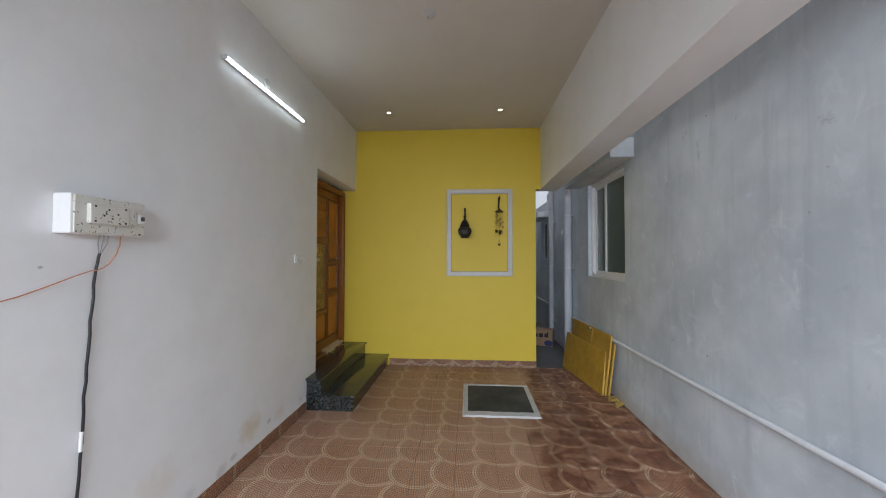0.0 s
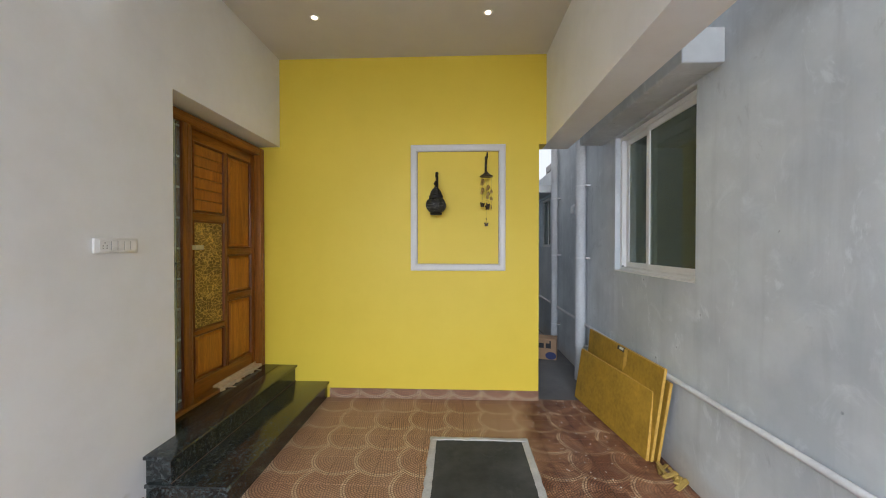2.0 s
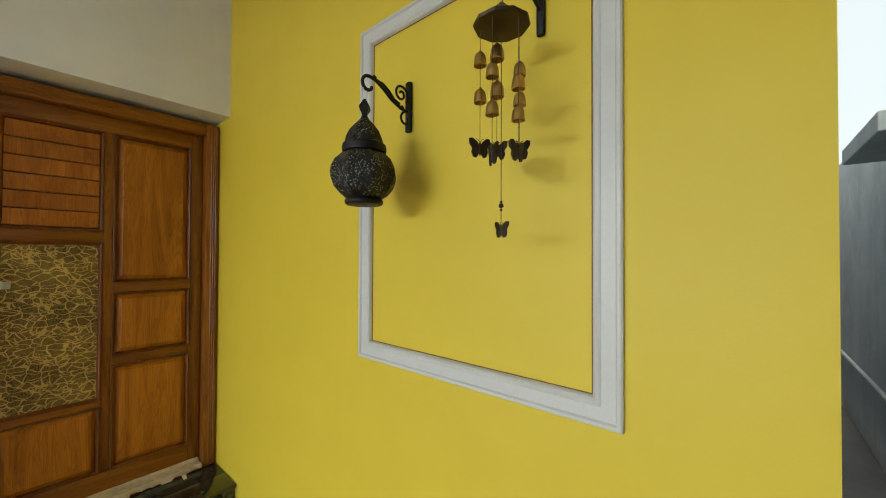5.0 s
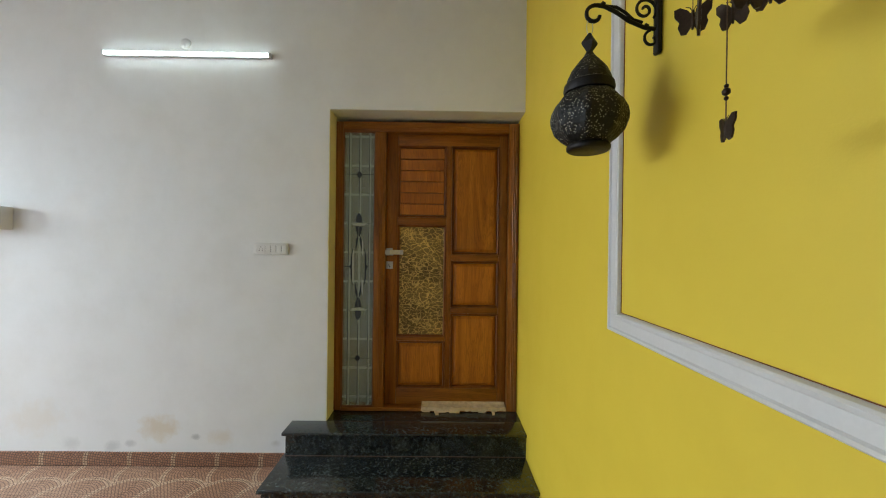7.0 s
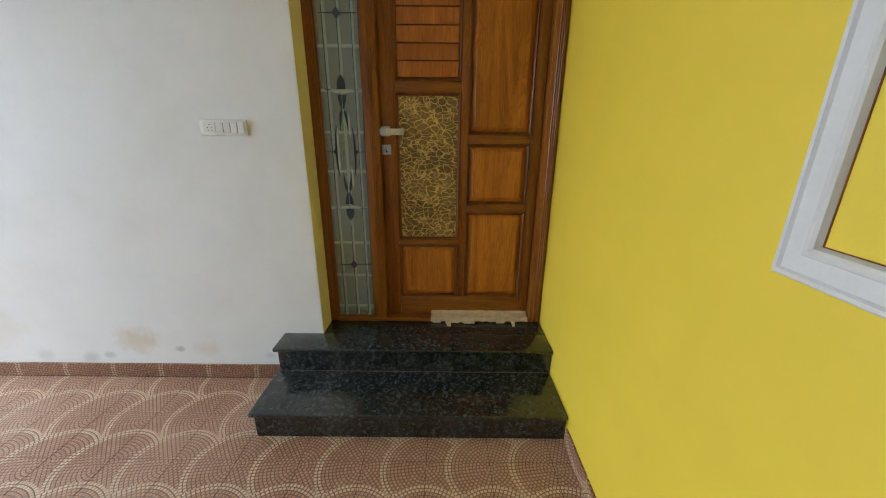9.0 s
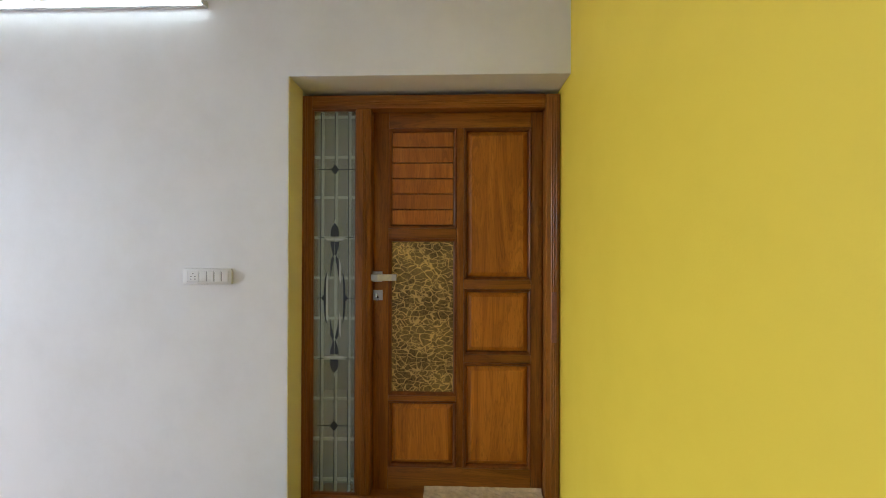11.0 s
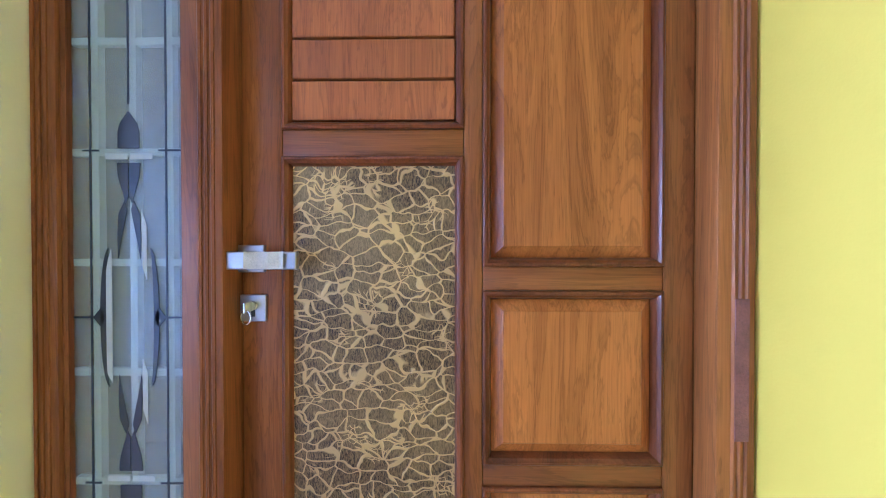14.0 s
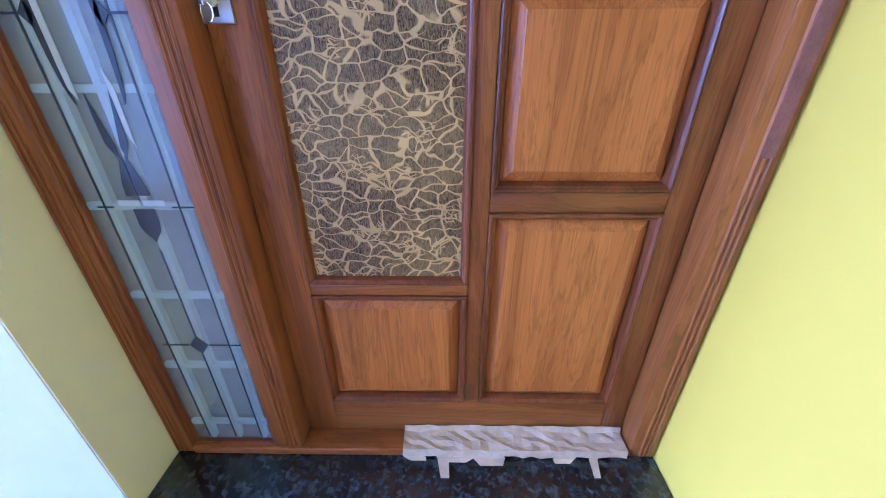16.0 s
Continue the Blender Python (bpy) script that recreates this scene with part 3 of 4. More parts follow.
for y0, y1, z0, z1 in ((-0.498, -0.139, 1.474, 2.289), (-0.498, -0.139, 1.076, 1.426), (-0.498, -0.139, 0.469, 1.031), (-0.902, -0.536, 0.469, 0.823)):
    moulding(y0, y1, z0, z1)
    prof = [(0.014, -0.020), (0.018, -0.016), (0.040, -0.003), (0.042, -0.001), (0.044, -0.001)]
    part("door_panel", mitred(bmesh.new(), on_left(FACE), y0, y1, z0, z1, prof, True), TEAK_PANEL, leaf, "raised golden teak panel")
moulding(-0.902, -0.536, 1.750, 2.289)
step = (2.289 - 1.750 - 0.036) / 6
for i in range(6):
    z = 1.768 + i * step
    part("slat", a_box(-0.238, FACE - 0.004, -0.884, -0.554, z + 0.0025, z + step - 0.0025, 0.003), TEAK_SLAT, leaf)
moulding(-0.902, -0.536, 0.853, 1.696)
part("inset_panel", a_box(-0.238, FACE - 0.010, -0.885, -0.553, 0.870, 1.679), GOLD, leaf, "gilt relief panel with a dark net pattern")

lever = part("door_handle", a_box(FACE + 0.0005, FACE + 0.012, -0.990, -0.934, 1.463, 1.518, 0.002), STEEL, leaf, "square steel handle rose")
part("lever", a_box(FACE + 0.034, FACE + 0.050, -0.993, -0.853, 1.471, 1.505, 0.003), STEEL, lever, "steel lever")
part("lever_neck", tube(bmesh.new(), [(FACE + 0.011, -0.962, 1.490), (FACE + 0.036, -0.962, 1.490)], 0.010, 12), STEEL, lever)
bm = bmesh.new()
film = [(-0.950, 0.004), (-0.925, 0.0), (-0.905, 0.003), (-0.885, 0.0), (-0.875, 0.004)]
rings(bm, [[(FACE + 0.0535 + d, y, z) for y, d in film] for z in (1.473, 1.481, 1.490, 1.499, 1.505)], False)
part("protective_film", bm, MASK_TAPE, lever, "torn cream protective film")
plate = part("keyplate", a_box(FACE + 0.0005, FACE + 0.008, -0.985, -0.932, 1.364, 1.418, 0.002), STEEL, leaf, "square steel key plate")
part("lock_cylinder", tube(bmesh.new(), [(FACE + 0.007, -0.958, 1.396), (FACE + 0.016, -0.958, 1.396)], 0.009, 14), STEEL, plate)
part("key", a_box(FACE + 0.0165, FACE + 0.042, -0.960, -0.956, 1.386, 1.406, 0.001), CHROME, plate, "key left in the lock")

part("key_ring", tube(bm := bmesh.new(), [(FACE + 0.036 + 0.004 * math.sin(a), -0.958 + 0.012 * math.sin(a), 1.378 + 0.014 * math.cos(a)) for a in (2 * math.pi * i / 18 for i in range(19))], 0.0011, 6) and bm, CHROME, plate)
part("key_slot", a_box(FACE + 0.0078, FACE + 0.0086, -0.962, -0.954, 1.374, 1.388), SLOT, plate)

# side light: frosted pane, clear-cut pattern, white grille behind
pane = part("side_pane", a_box(-0.186, -0.180, -1.2995, -1.0665, 0.346, 2.374), FROST, door, "frosted glass side light with a cut pattern")
pane.visible_shadow = False
prof = [(0.0, -0.010), (0.0, 0.006), (0.003, 0.006), (0.006, 0.001), (0.006, -0.010)]
part("glazing_bead", mitred(bmesh.new(), on_left(-0.169), -1.2995, -1.0665, 0.346, 2.374, prof), TEAK_DARK, door)


def cut(points, name="cut_line", mat=None):
    bm = bmesh.new()
    rings(bm, [[(-0.1790, y, z) for y, z in points], [(-0.1778, y, z) for y, z in points]], True, True, True)
    part(name, bm, mat or ETCH, pane)


def cut_line(y0, z0, y1, z1, w=0.0017):
    if abs(y1 - y0) > abs(z1 - z0):
        cut([(y0, z0 - w), (y1, z1 - w), (y1, z1 + w), (y0, z0 + w)])
    else:
        cut([(y0 - w, z0), (y0 + w, z0), (y1 + w, z1), (y1 - w, z1)])


MIDY = -1.183
for y in (-1.258, -1.110):
    cut_line(y, 0.36, y, 2.36)
cut_line(MIDY, 2.088, MIDY, 2.36)
cut_line(MIDY, 1.79, MIDY, 2.032)
cut_line(MIDY, 0.36, MIDY, 0.672)
cut_line(MIDY, 0.728, MIDY, 0.96)
for z, gap in ((2.06, 0.024), (1.70, 0.058), (1.055, 0.058), (0.70, 0.024)):
    cut_line(-1.273, z, MIDY - gap, z)
    cut_line(MIDY + gap, z, -1.079, z)
for z in (2.06, 0.70):
    cut([(MIDY - 0.022, z), (MIDY, z - 0.028), (MIDY + 0.022, z), (MIDY, z + 0.028)], "cut_diamond")
for s in (-1, 1):
    # leaf at the end of the spindle, petals and crossing ribbons
    zc = lambda z: 1.3775 + s * (z - 1.3775)
    cut([(MIDY, zc(1.776)), (MIDY - 0.017, zc(1.752)), (MIDY - 0.021, zc(1.735)), (MIDY - 0.021, zc(1.704)), (MIDY + 0.021, zc(1.704)), (MIDY + 0.021, zc(1.735)), (MIDY + 0.017, zc(1.752))], "cut_leaf")
    for side in (-1, 1):
        cut([(MIDY + side * 0.0012, zc(1.676)), (MIDY + side * 0.023, zc(1.676)), (MIDY + side * 0.021, zc(1.650)), (MIDY + side * 0.006, zc(1.598)), (MIDY + side * 0.0012, zc(1.610))], "cut_leaf")
        cut([(MIDY + side * 0.009, zc(1.604)), (MIDY + side * 0.0215, zc(1.576)), (MIDY + side * 0.023, zc(1.530)), (MIDY + side * 0.022, zc(1.490)), (MIDY + side * 0.014, zc(1.535)), (MIDY + side * 0.004, zc(1.585))], "cut_ribbon")
for side in (-1, 1):
    n = 14
    outer = [(MIDY + side * (0.040 + 0.018 * math.sin(math.pi * i / n)), 1.3775 + 0.135 * math.cos(math.pi * i / n)) for i in range(n + 1)]
    inner = [(MIDY + side * (0.040 + 0.007 * math.sin(math.pi * i / n)), z) for i, (y, z) in enumerate(outer)]
    cut(outer + inner[1:-1][::-1], "cut_ribbon")
    y = MIDY + side * 0.060
    cut([(y - 0.012, 1.3775), (y - side * 0.004, 1.358), (y + 0.012, 1.3775), (y - side * 0.004, 1.397)], "cut_diamond")
    cut_line(min(y + side * 0.012, MIDY + side * 0.110), 1.3775, max(y + side * 0.012, MIDY + side * 0.110), 1.3775, 0.0018)

# pale opaque strips on the pane, standing for the white grille behind clear cuts
for z, w in ((1.690, 0.046), (1.065, 0.046)):
    for side in (-1, 1):
        part("clear_strip", a_box(-0.1794, -0.1786, *sorted((MIDY + side * 0.003, MIDY + side * w)), z - 0.007, z + 0.004), PALE_INLAY, pane, "pale opaque strip standing for the grille seen through clear glass")
cut([(MIDY - 0.046, 1.27), (MIDY - 0.0345, 1.25), (MIDY - 0.0345, 1.49), (MIDY - 0.036, 1.51), (MIDY - 0.046, 1.47)], "clear_strip", PALE_INLAY)
for z0, z1 in ((1.45, 1.585), (1.17, 1.30)):
    cut([(MIDY + 0.0245, z0 + 0.03), (MIDY + 0.034, z0), (MIDY + 0.034, z1 - 0.03), (MIDY + 0.0245, z1)], "clear_strip", PALE_INLAY)

grille = thing("window_grille", "white painted steel grille behind the frosted side light", "grille")
for y in (-1.254, -1.180, -1.108):
    part("bar", a_box(-0.202, -0.1872, y - 0.007, y + 0.007, 0.347, 2.373), GRILLE, grille)
for i in range(10):
    z = 0.41 + i * 0.2147
    part("bar", a_box(-0.199, -0.1874, -1.2995, -1.0665, z - 0.007, z + 0.007), GRILLE, grille)

# masking paper left on the threshold
paper = thing("masking_paper", "torn brown masking paper taped along the door threshold", "paper")
rng = random.Random(5)
bm = bmesh.new()
cols = 26
loops = []
for k, (x, z) in enumerate(((-0.2125, 0.372), (-0.206, 0.352), (-0.192, 0.3475), (-0.178, 0.3475), (-0.164, 0.3475), (-0.150, 0.348), (-0.1485, 0.332))):
    loops.append([(x + rng.uniform(-0.0012, 0.0030), -0.705 + 0.622 * i / cols, z + rng.uniform(0, 0.009) * (k in (1, 2, 3, 4, 5)) - (0.012 * rng.random() if k == 6 else 0)) for i in range(cols + 1)])
rings(bm, loops, False)
part("paper_strip", bm, PAPER, paper)
for y, w, d in ((-0.60, 0.016, 0.055), (-0.55, 0.05, 0.012), (-0.47, 0.045, 0.02), (-0.25, 0.03, 0.012), (-0.17, 0.012, 0.05), (-0.68, 0.03, 0.008)):
    bm = bmesh.new()
    skew = rng.uniform(-0.015, 0.02)
    rings(bm, [[(-0.1475, y - w, 0.336), (-0.1475, y + w, 0.336)], [(-0.146, y - w + skew / 2, 0.3225), (-0.146, y + w + skew / 2, 0.3225)],
               [(-0.146 + d, y - w * 0.7 + skew, 0.3205), (-0.146 + d, y + w * 0.7 + skew, 0.321)]], False)
    part("torn_flap", bm, PAPER, paper)

# ---------- granite steps ----------
steps = thing("entrance_steps", "two polished black granite steps up to the front door", "steps")
part("riser", a_box(0.002, 0.472, -1.572, -0.002, 0.002, 0.136, 0.002), GRANITE, steps)
part("tread", a_box(0.002, 0.494, -1.590, -0.002, 0.1365, 0.158, 0.006, segments=3), GRANITE, steps, smooth=30)
part("riser", a_box(0.002, 0.148, -1.572, -0.002, 0.1585, 0.296, 0.002), GRANITE, steps)
part("tread", a_box(-0.010, 0.172, -1.590, -0.002, 0.2965, 0.318, 0.006, segments=3), GRANITE, steps, smooth=30)
part("joint_line", a_box(0.148, 0.1505, -1.572, -0.002, 0.1585, 0.1625), GROUT, steps, "thin cement joint")
part("threshold_slab", a_box(-0.262, -0.0105, DOOR_Y + 0.005, -0.002, 0.2975, 0.3175), GRANITE, steps)

# ---------- skirting ----------
def skirting(name, pieces, mat):
    run = tagged(new(name), "brown mosaic tile skirting along the wall foot", "skirting", kind="structure")
    for x0, x1, y0, y1 in pieces:
        part("tile", a_box(x0, x1, y0, y1, 0.0015, 0.095, 0.0015, 1), mat, run)


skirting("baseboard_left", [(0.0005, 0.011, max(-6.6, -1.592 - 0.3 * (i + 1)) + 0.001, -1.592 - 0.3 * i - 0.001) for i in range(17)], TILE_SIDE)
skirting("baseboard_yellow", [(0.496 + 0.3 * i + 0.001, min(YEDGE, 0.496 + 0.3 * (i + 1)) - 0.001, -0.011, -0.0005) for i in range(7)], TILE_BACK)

# ---------- moulded frame on the yellow wall ----------
bm = mitred(bmesh.new(), on_yellow, 1.303, 2.220, 1.257, 2.477,
            [(0.0, 0.0005), (0.0, 0.012), (0.004, 0.016), (0.011, 0.016), (0.015, 0.0105), (0.045, 0.0105), (0.049, 0.014), (0.057, 0.016), (0.062, 0.012), (0.066, 0.0005)])
solid("wall_moulding_frame", bm, PLASTER_TRIM, "white painted rectangular moulding frame on the yellow wall", "moulding", smooth=30)

bm = mitred(bmesh.new(), on_yellow, 1.3695, 2.1535, 1.3235, 2.4105, [(0.0, 0.0004), (0.0, 0.0025), (0.0017, 0.0025), (0.0017, 0.0004)])
solid("sealant_line", bm, TEAK_DARK, "thin brown sealant line inside the moulding frame", "sealant")

# ---------- lantern and bracket ----------
LX, LY, LZ = 1.560, -0.190, 1.784
bracket = thing("wall_bracket", "black cast iron scroll bracket screwed to the yellow wall", "bracket")
bm = a_box(LX - 0.012, LX + 0.012, -0.016, -0.001, 2.045, 2.215, 0.006)
part("back_plate", bm, IRON, bracket, smooth=40)


def lower(points):
    """The arm rises no higher than its back plate."""
    return [(x, y, 2.112 + (z - 2.112) * 0.6) for x, y, z in points]



def arc_points(cy, cz, r0, r1, a0, a1, n=18):
    return [(LX, cy + (r0 + (r1 - r0) * i / n) * math.cos(radians(a0 + (a1 - a0) * i / n)),
             cz + (r0 + (r1 - r0) * i / n) * math.sin(radians(a0 + (a1 - a0) * i / n))) for i in range(n + 1)]


arm = [(LX, -0.014, 2.112), (LX, -0.045, 2.118), (LX, -0.085, 2.145), (LX, -0.120, 2.183), (LX, -0.150, 2.207), (LX, -0.172, 2.213)]
arm = lower(arm) + arc_points(-0.178, 2.147, 0.025, 0.014, 90, 350, 16)
part("arm", tube(bm := bmesh.new(), arm, 0.0052, 8) and bm, IRON, bracket, smooth=60)
top = [(LX, -0.150, 2.210), (LX, -0.120, 2.206), (LX, -0.095, 2.182), (LX, -0.075, 2.152), (LX, -0.050, 2.140)]
part("scroll", tube(bm := bmesh.new(), lower(top), 0.004, 8) and bm, IRON, bracket, smooth=60)
part("scroll", tube(bm := bmesh.new(), arc_points(-0.044, 2.163, 0.032, 0.005, -40, 520, 40), 0.004, 8) and bm, IRON, bracket, smooth=60)
part("scroll", tube(bm := bmesh.new(), arc_points(-0.024, 2.085, 0.024, 0.006, 100, 420, 26), 0.0038, 8) and bm, IRON, bracket, smooth=60)
for y, z in ((-0.088, 2.140), (-0.156, 2.174), (-0.040, 2.118)):
    part("leaf_boss", lathe(bm := bmesh.new(), [(0.001, -0.009), (0.007, -0.003), (0.008, 0.002), (0.001, 0.010)], (LX, y, z), 8) and bm, IRON, bracket, smooth=50)

lantern = thing("hanging_lantern", "black pierced metal Moroccan lantern hanging from the bracket", "lantern")
c = (LX, LY, LZ)
part("base_ring", lathe(bm := bmesh.new(), [(0.050, 0.0), (0.055, 0.004), (0.056, 0.012), (0.050, 0.020)], c, 32) and bm, IRON, lantern, smooth=50)


def pierced(name):
    s = Nodes(name)
    p = s.place()
    group = s.noise(p, 27, 2)
    dots = s.ramp(s.voronoi(p, 190), (0.22, 1.0), (0.32, 0.0))
    # pale dots: light seen through the piercings, put into the colour
    lit_hole = s.math("MULTIPLY", dots, s.ramp(group, (0.43, 0.0), (0.50, 1.0)))
    col = s.mix(lit_hole, (0.012, 0.012, 0.011), (0.45, 0.44, 0.38))
    return s.set(Base_Color=col, Metallic=0.4, Roughness=0.55, Normal=s.bump(s.voronoi(p, 95), 0.6, 0.004))


PIERCED = pierced("light_dotted_black_metal")
body = [(0.052, 0.018, 0.3), (0.070, 0.030, 0.8), (0.088, 0.050, 1), (0.097, 0.075, 1), (0.099, 0.090, 1), (0.096, 0.108, 1), (0.085, 0.130, 1), (0.068, 0.146, 0.8), (0.056, 0.154, 0.3)]
part("globe", lathe(bm := bmesh.new(), body, c, 64, 8, 0.085) and bm, PIERCED, lantern, "fluted globe, its pierced stars painted as light dots", smooth=50)
part("collar", lathe(bm := bmesh.new(), [(0.054, 0.150), (0.063, 0.154), (0.065, 0.164), (0.063, 0.176), (0.057, 0.180)], c, 40, 16, 0.05) and bm, IRON, lantern, smooth=40)
part("dome", lathe(bm := bmesh.new(), [(0.058, 0.179, 0.3), (0.055, 0.196, 1), (0.045, 0.218, 1), (0.030, 0.236, 1), (0.017, 0.250, 0.6), (0.008, 0.264, 0.2)], c, 64, 8, 0.06) and bm, PIERCED, lantern, smooth=50)
part("finial", lathe(bm := bmesh.new(), [(0.006, 0.262), (0.021, 0.284), (0.022, 0.288), (0.004, 0.314)], c, 4) and bm, IRON, lantern)
ring_pts = [(LX, LY + 0.008 * math.cos(a), LZ + 0.330 + 0.022 * math.sin(a)) for a in (2 * math.pi * i / 24 for i in range(25))]
part("wire_loop", tube(bm := bmesh.new(), ring_pts, 0.0012, 6) and bm, STEEL, lantern)

# ---------- wind chime ----------
CX, CY = 2.030, -0.175
chime = thing("wind_chime", "brass bell wind chime with dark butterflies on strings", "wind chime", at=(-0.008, -0.010, -0.012))
hook = thing("chime_bracket", "dark iron hook bracket for the wind chime", "bracket")
part("back_plate", a_box(CX - 0.011, CX + 0.011, -0.016, -0.001, 2.19, 2.36, 0.006), IRON, hook, smooth=40)
arm = [(CX, -0.014, 2.255), (CX, -0.06, 2.268), (CX, -0.115, 2.318), (CX, -0.16, 2.345)] + [(CX, -0.19 + 0.026 * math.cos(radians(a)), 2.325 + 0.024 * math.sin(radians(a))) for a in range(80, 331, 25)]
part("arm", tube(bm := bmesh.new(), arm, 0.0052, 8) and bm, IRON, hook, smooth=60)
part("scroll", tube(bm := bmesh.new(), [(CX, -0.05 + (0.034 - 0.026 * i / 36) * math.cos(radians(-40 + 14 * i)), 2.30 + (0.034 - 0.026 * i / 36) * math.sin(radians(-40 + 14 * i))) for i in range(37)], 0.004, 8) and bm, IRON, hook, smooth=60)
part("hanger", tube(bm := bmesh.new(), [(CX + 0.008, CY + 0.010, 2.315), (CX, CY, 2.18)], 0.0012, 6) and bm, STRING, chime)
part("canopy", lathe(bm := bmesh.new(), [(0.060, 2.143), (0.062, 2.149), (0.040, 2.161), (0.020, 2.179), (0.005, 2.195)], (CX, CY, 0), 10) and bm, BUTTERFLY, chime, "dark bronze tiered canopy")
BELL = mesh_of("bell", lathe(bmesh.new(), [(0.0030, 0.024), (0.0045, 0.020), (0.010, 0.0165), (0.0142, 0.009), (0.0158, -0.002), (0.0165, -0.0155), (0.0145, -0.0165), (0.0130, -0.004), (0.004, 0.010)], (0, 0, 0), 20), BRASS, 50)


def wing_mesh():
    bm = bmesh.new()
    for s in (-1, 1):
        pts = [(0.0, 0.006), (0.006, 0.016), (0.016, 0.024), (0.024, 0.023), (0.0235, 0.012), (0.017, 0.002), (0.019, -0.006), (0.015, -0.017), (0.008, -0.019), (0.002, -0.010), (0.0, -0.008)]
        a = [(s * x, 0.0016 + 0.12 * x, z) for x, z in pts]
        b = [(s * x, -0.0016 + 0.12 * x, z) for x, z in pts]
        rings(bm, [a, b], True, True, True)
    tube(bm, [(0, 0, -0.014), (0, 0, 0.0), (0, 0, 0.014)], [0.0015, 0.003, 0.0022], 8)
    for s in (-1, 1):
        tube(bm, [(0, 0, 0.013), (s * 0.004, 0, 0.020), (s * 0.009, 0, 0.022)], 0.0007, 5)
    return mesh_of("butterfly", bm, BUTTERFLY)


WINGS = wing_mesh()


def hang(name, me, x, y, z, turn, size=1.0):
    ob = new(name, me)
    ob.parent = chime
    ob.matrix_basis = pose(x, y, z, 0, 0, turn) @ Matrix.Scale(size, 4)


base = math.atan2(0.66, 0.75)
for k, (deg, drop) in enumerate(((70, 0.022), (142, -0.014), (214, -0.016), (286, 0.010), (358, 0.034))):
    a = base - radians(90) + radians(deg)
    # strings hang on a circle under the canopy
    sx, sy = CX + 0.046 * math.sin(radians(deg)) * 0.75 + 0.046 * math.cos(radians(deg)) * -0.66, CY + 0.046 * math.sin(radians(deg)) * 0.66 + 0.046 * math.cos(radians(deg)) * 0.75
    part("string", tube(bm := bmesh.new(), [(sx, sy, 2.147), (sx, sy, 1.876)], 0.0007, 5) and bm, STRING, chime)
    big = 1.0 if deg == 358 else 0.84
    up, down = ((-0.007, 0.000), (-0.024, -0.016), (0.001, -0.004), (0.024, 0.016), (0.034, 0.022))[k]
    hang("bell", BELL, sx, sy, 2.043 + drop + up, 40 * k, big)
    hang("bell", BELL, sx, sy, 1.970 + drop + down, 70 * k, big)
    hang("butterfly", WINGS, sx, sy, 1.876 + (0.004, -0.014, -0.022, 0.006, 0.010)[k], 15 + (25, 70, -50, 40, 10)[k], 1.0)
part("string", tube(bm := bmesh.new(), [(CX, CY, 2.11), (CX, CY, 1.69)], 0.0009, 5) and bm, STRING, chime)
for z, r in ((1.765, 0.003), (1.757, 0.0055), (1.748, 0.003)):
    part("bead", lathe(bm := bmesh.new(), [(r * 0.3, -r), (r * 0.9, -r * 0.5), (r, 0), (r * 0.9, r * 0.5), (r * 0.3, r)], (CX, CY, z), 12) and bm, BUTTERFLY, chime, smooth=60)
hang("butterfly", WINGS, CX, CY, 1.704, -12, 0.82)

# ---------- tube light, wall plate, ceiling fittings ----------
batten = thing("tube_light", "slim white LED tube light, switched on, fixed to the wall", "light")
part("housing", a_box(0.001, 0.026, -2.885, -1.755, 2.809, 2.837, 0.003), PVC, batten)
bm = bmesh.new()
rings(bm, [[(0.026 + 0.016 * math.sin(a), y, 2.823 + 0.013 * math.cos(a)) for a in (math.pi * i / 8 for i in range(9))] for y in (-2.875, -1.765)], False)
part("diffuser", bm, TUBE, batten, "glowing white diffuser", smooth=60)
for y in (-2.889, -1.763):
    part("end_cap", a_box(0.001, 0.043, y, y + 0.012, 2.808, 2.838, 0.003), PVC, batten, "grey end cap")
lamp("tube_lamp", "AREA", 1.4, (0.80, 0.95, 1.0), Matrix.Translation((0.048, -2.32, 2.823)) @ Euler((0, radians(-90), 0)).to_matrix().to_4x4(), 0.02, 1.1)

rose = thing("wall_point", "round white wall junction cover above the tube light", "junction box")
part("cover", lathe(bm := bmesh.new(), [(0.036, 0.0), (0.036, 0.006), (0.032, 0.010), (0.01, 0.012)], (0, 0, 0), 28) and bm, SWITCH, rose, smooth=40)
part("lead", tube(bm := bmesh.new(), [(0.004, 0.0, 0.012), (0.034, 0.012, 0.02), (0.06, 0.0, 0.012)], 0.002, 6) and bm, SWITCH, rose)
rose.matrix_basis = pose(0.0005, -2.345, 2.905, 0, 90, 0)

plate = thing("ceiling_point", "round grey fan hook plate on the ceiling", "ceiling plate")
part("cover", lathe(bm := bmesh.new(), [(0.045, 0.0), (0.045, -0.006), (0.038, -0.010), (0.012, -0.012)], (1.317, -2.46, H - 0.0005), 28) and bm, PVC_GREY, plate, smooth=40)
part("hook", tube(bm := bmesh.new(), [(1.317 + 0.016 * math.cos(a), -2.46, H - 0.028 + 0.016 * math.sin(a)) for a in (2 * math.pi * i / 18 for i in range(16))], 0.004, 8) and bm, STEEL, plate)

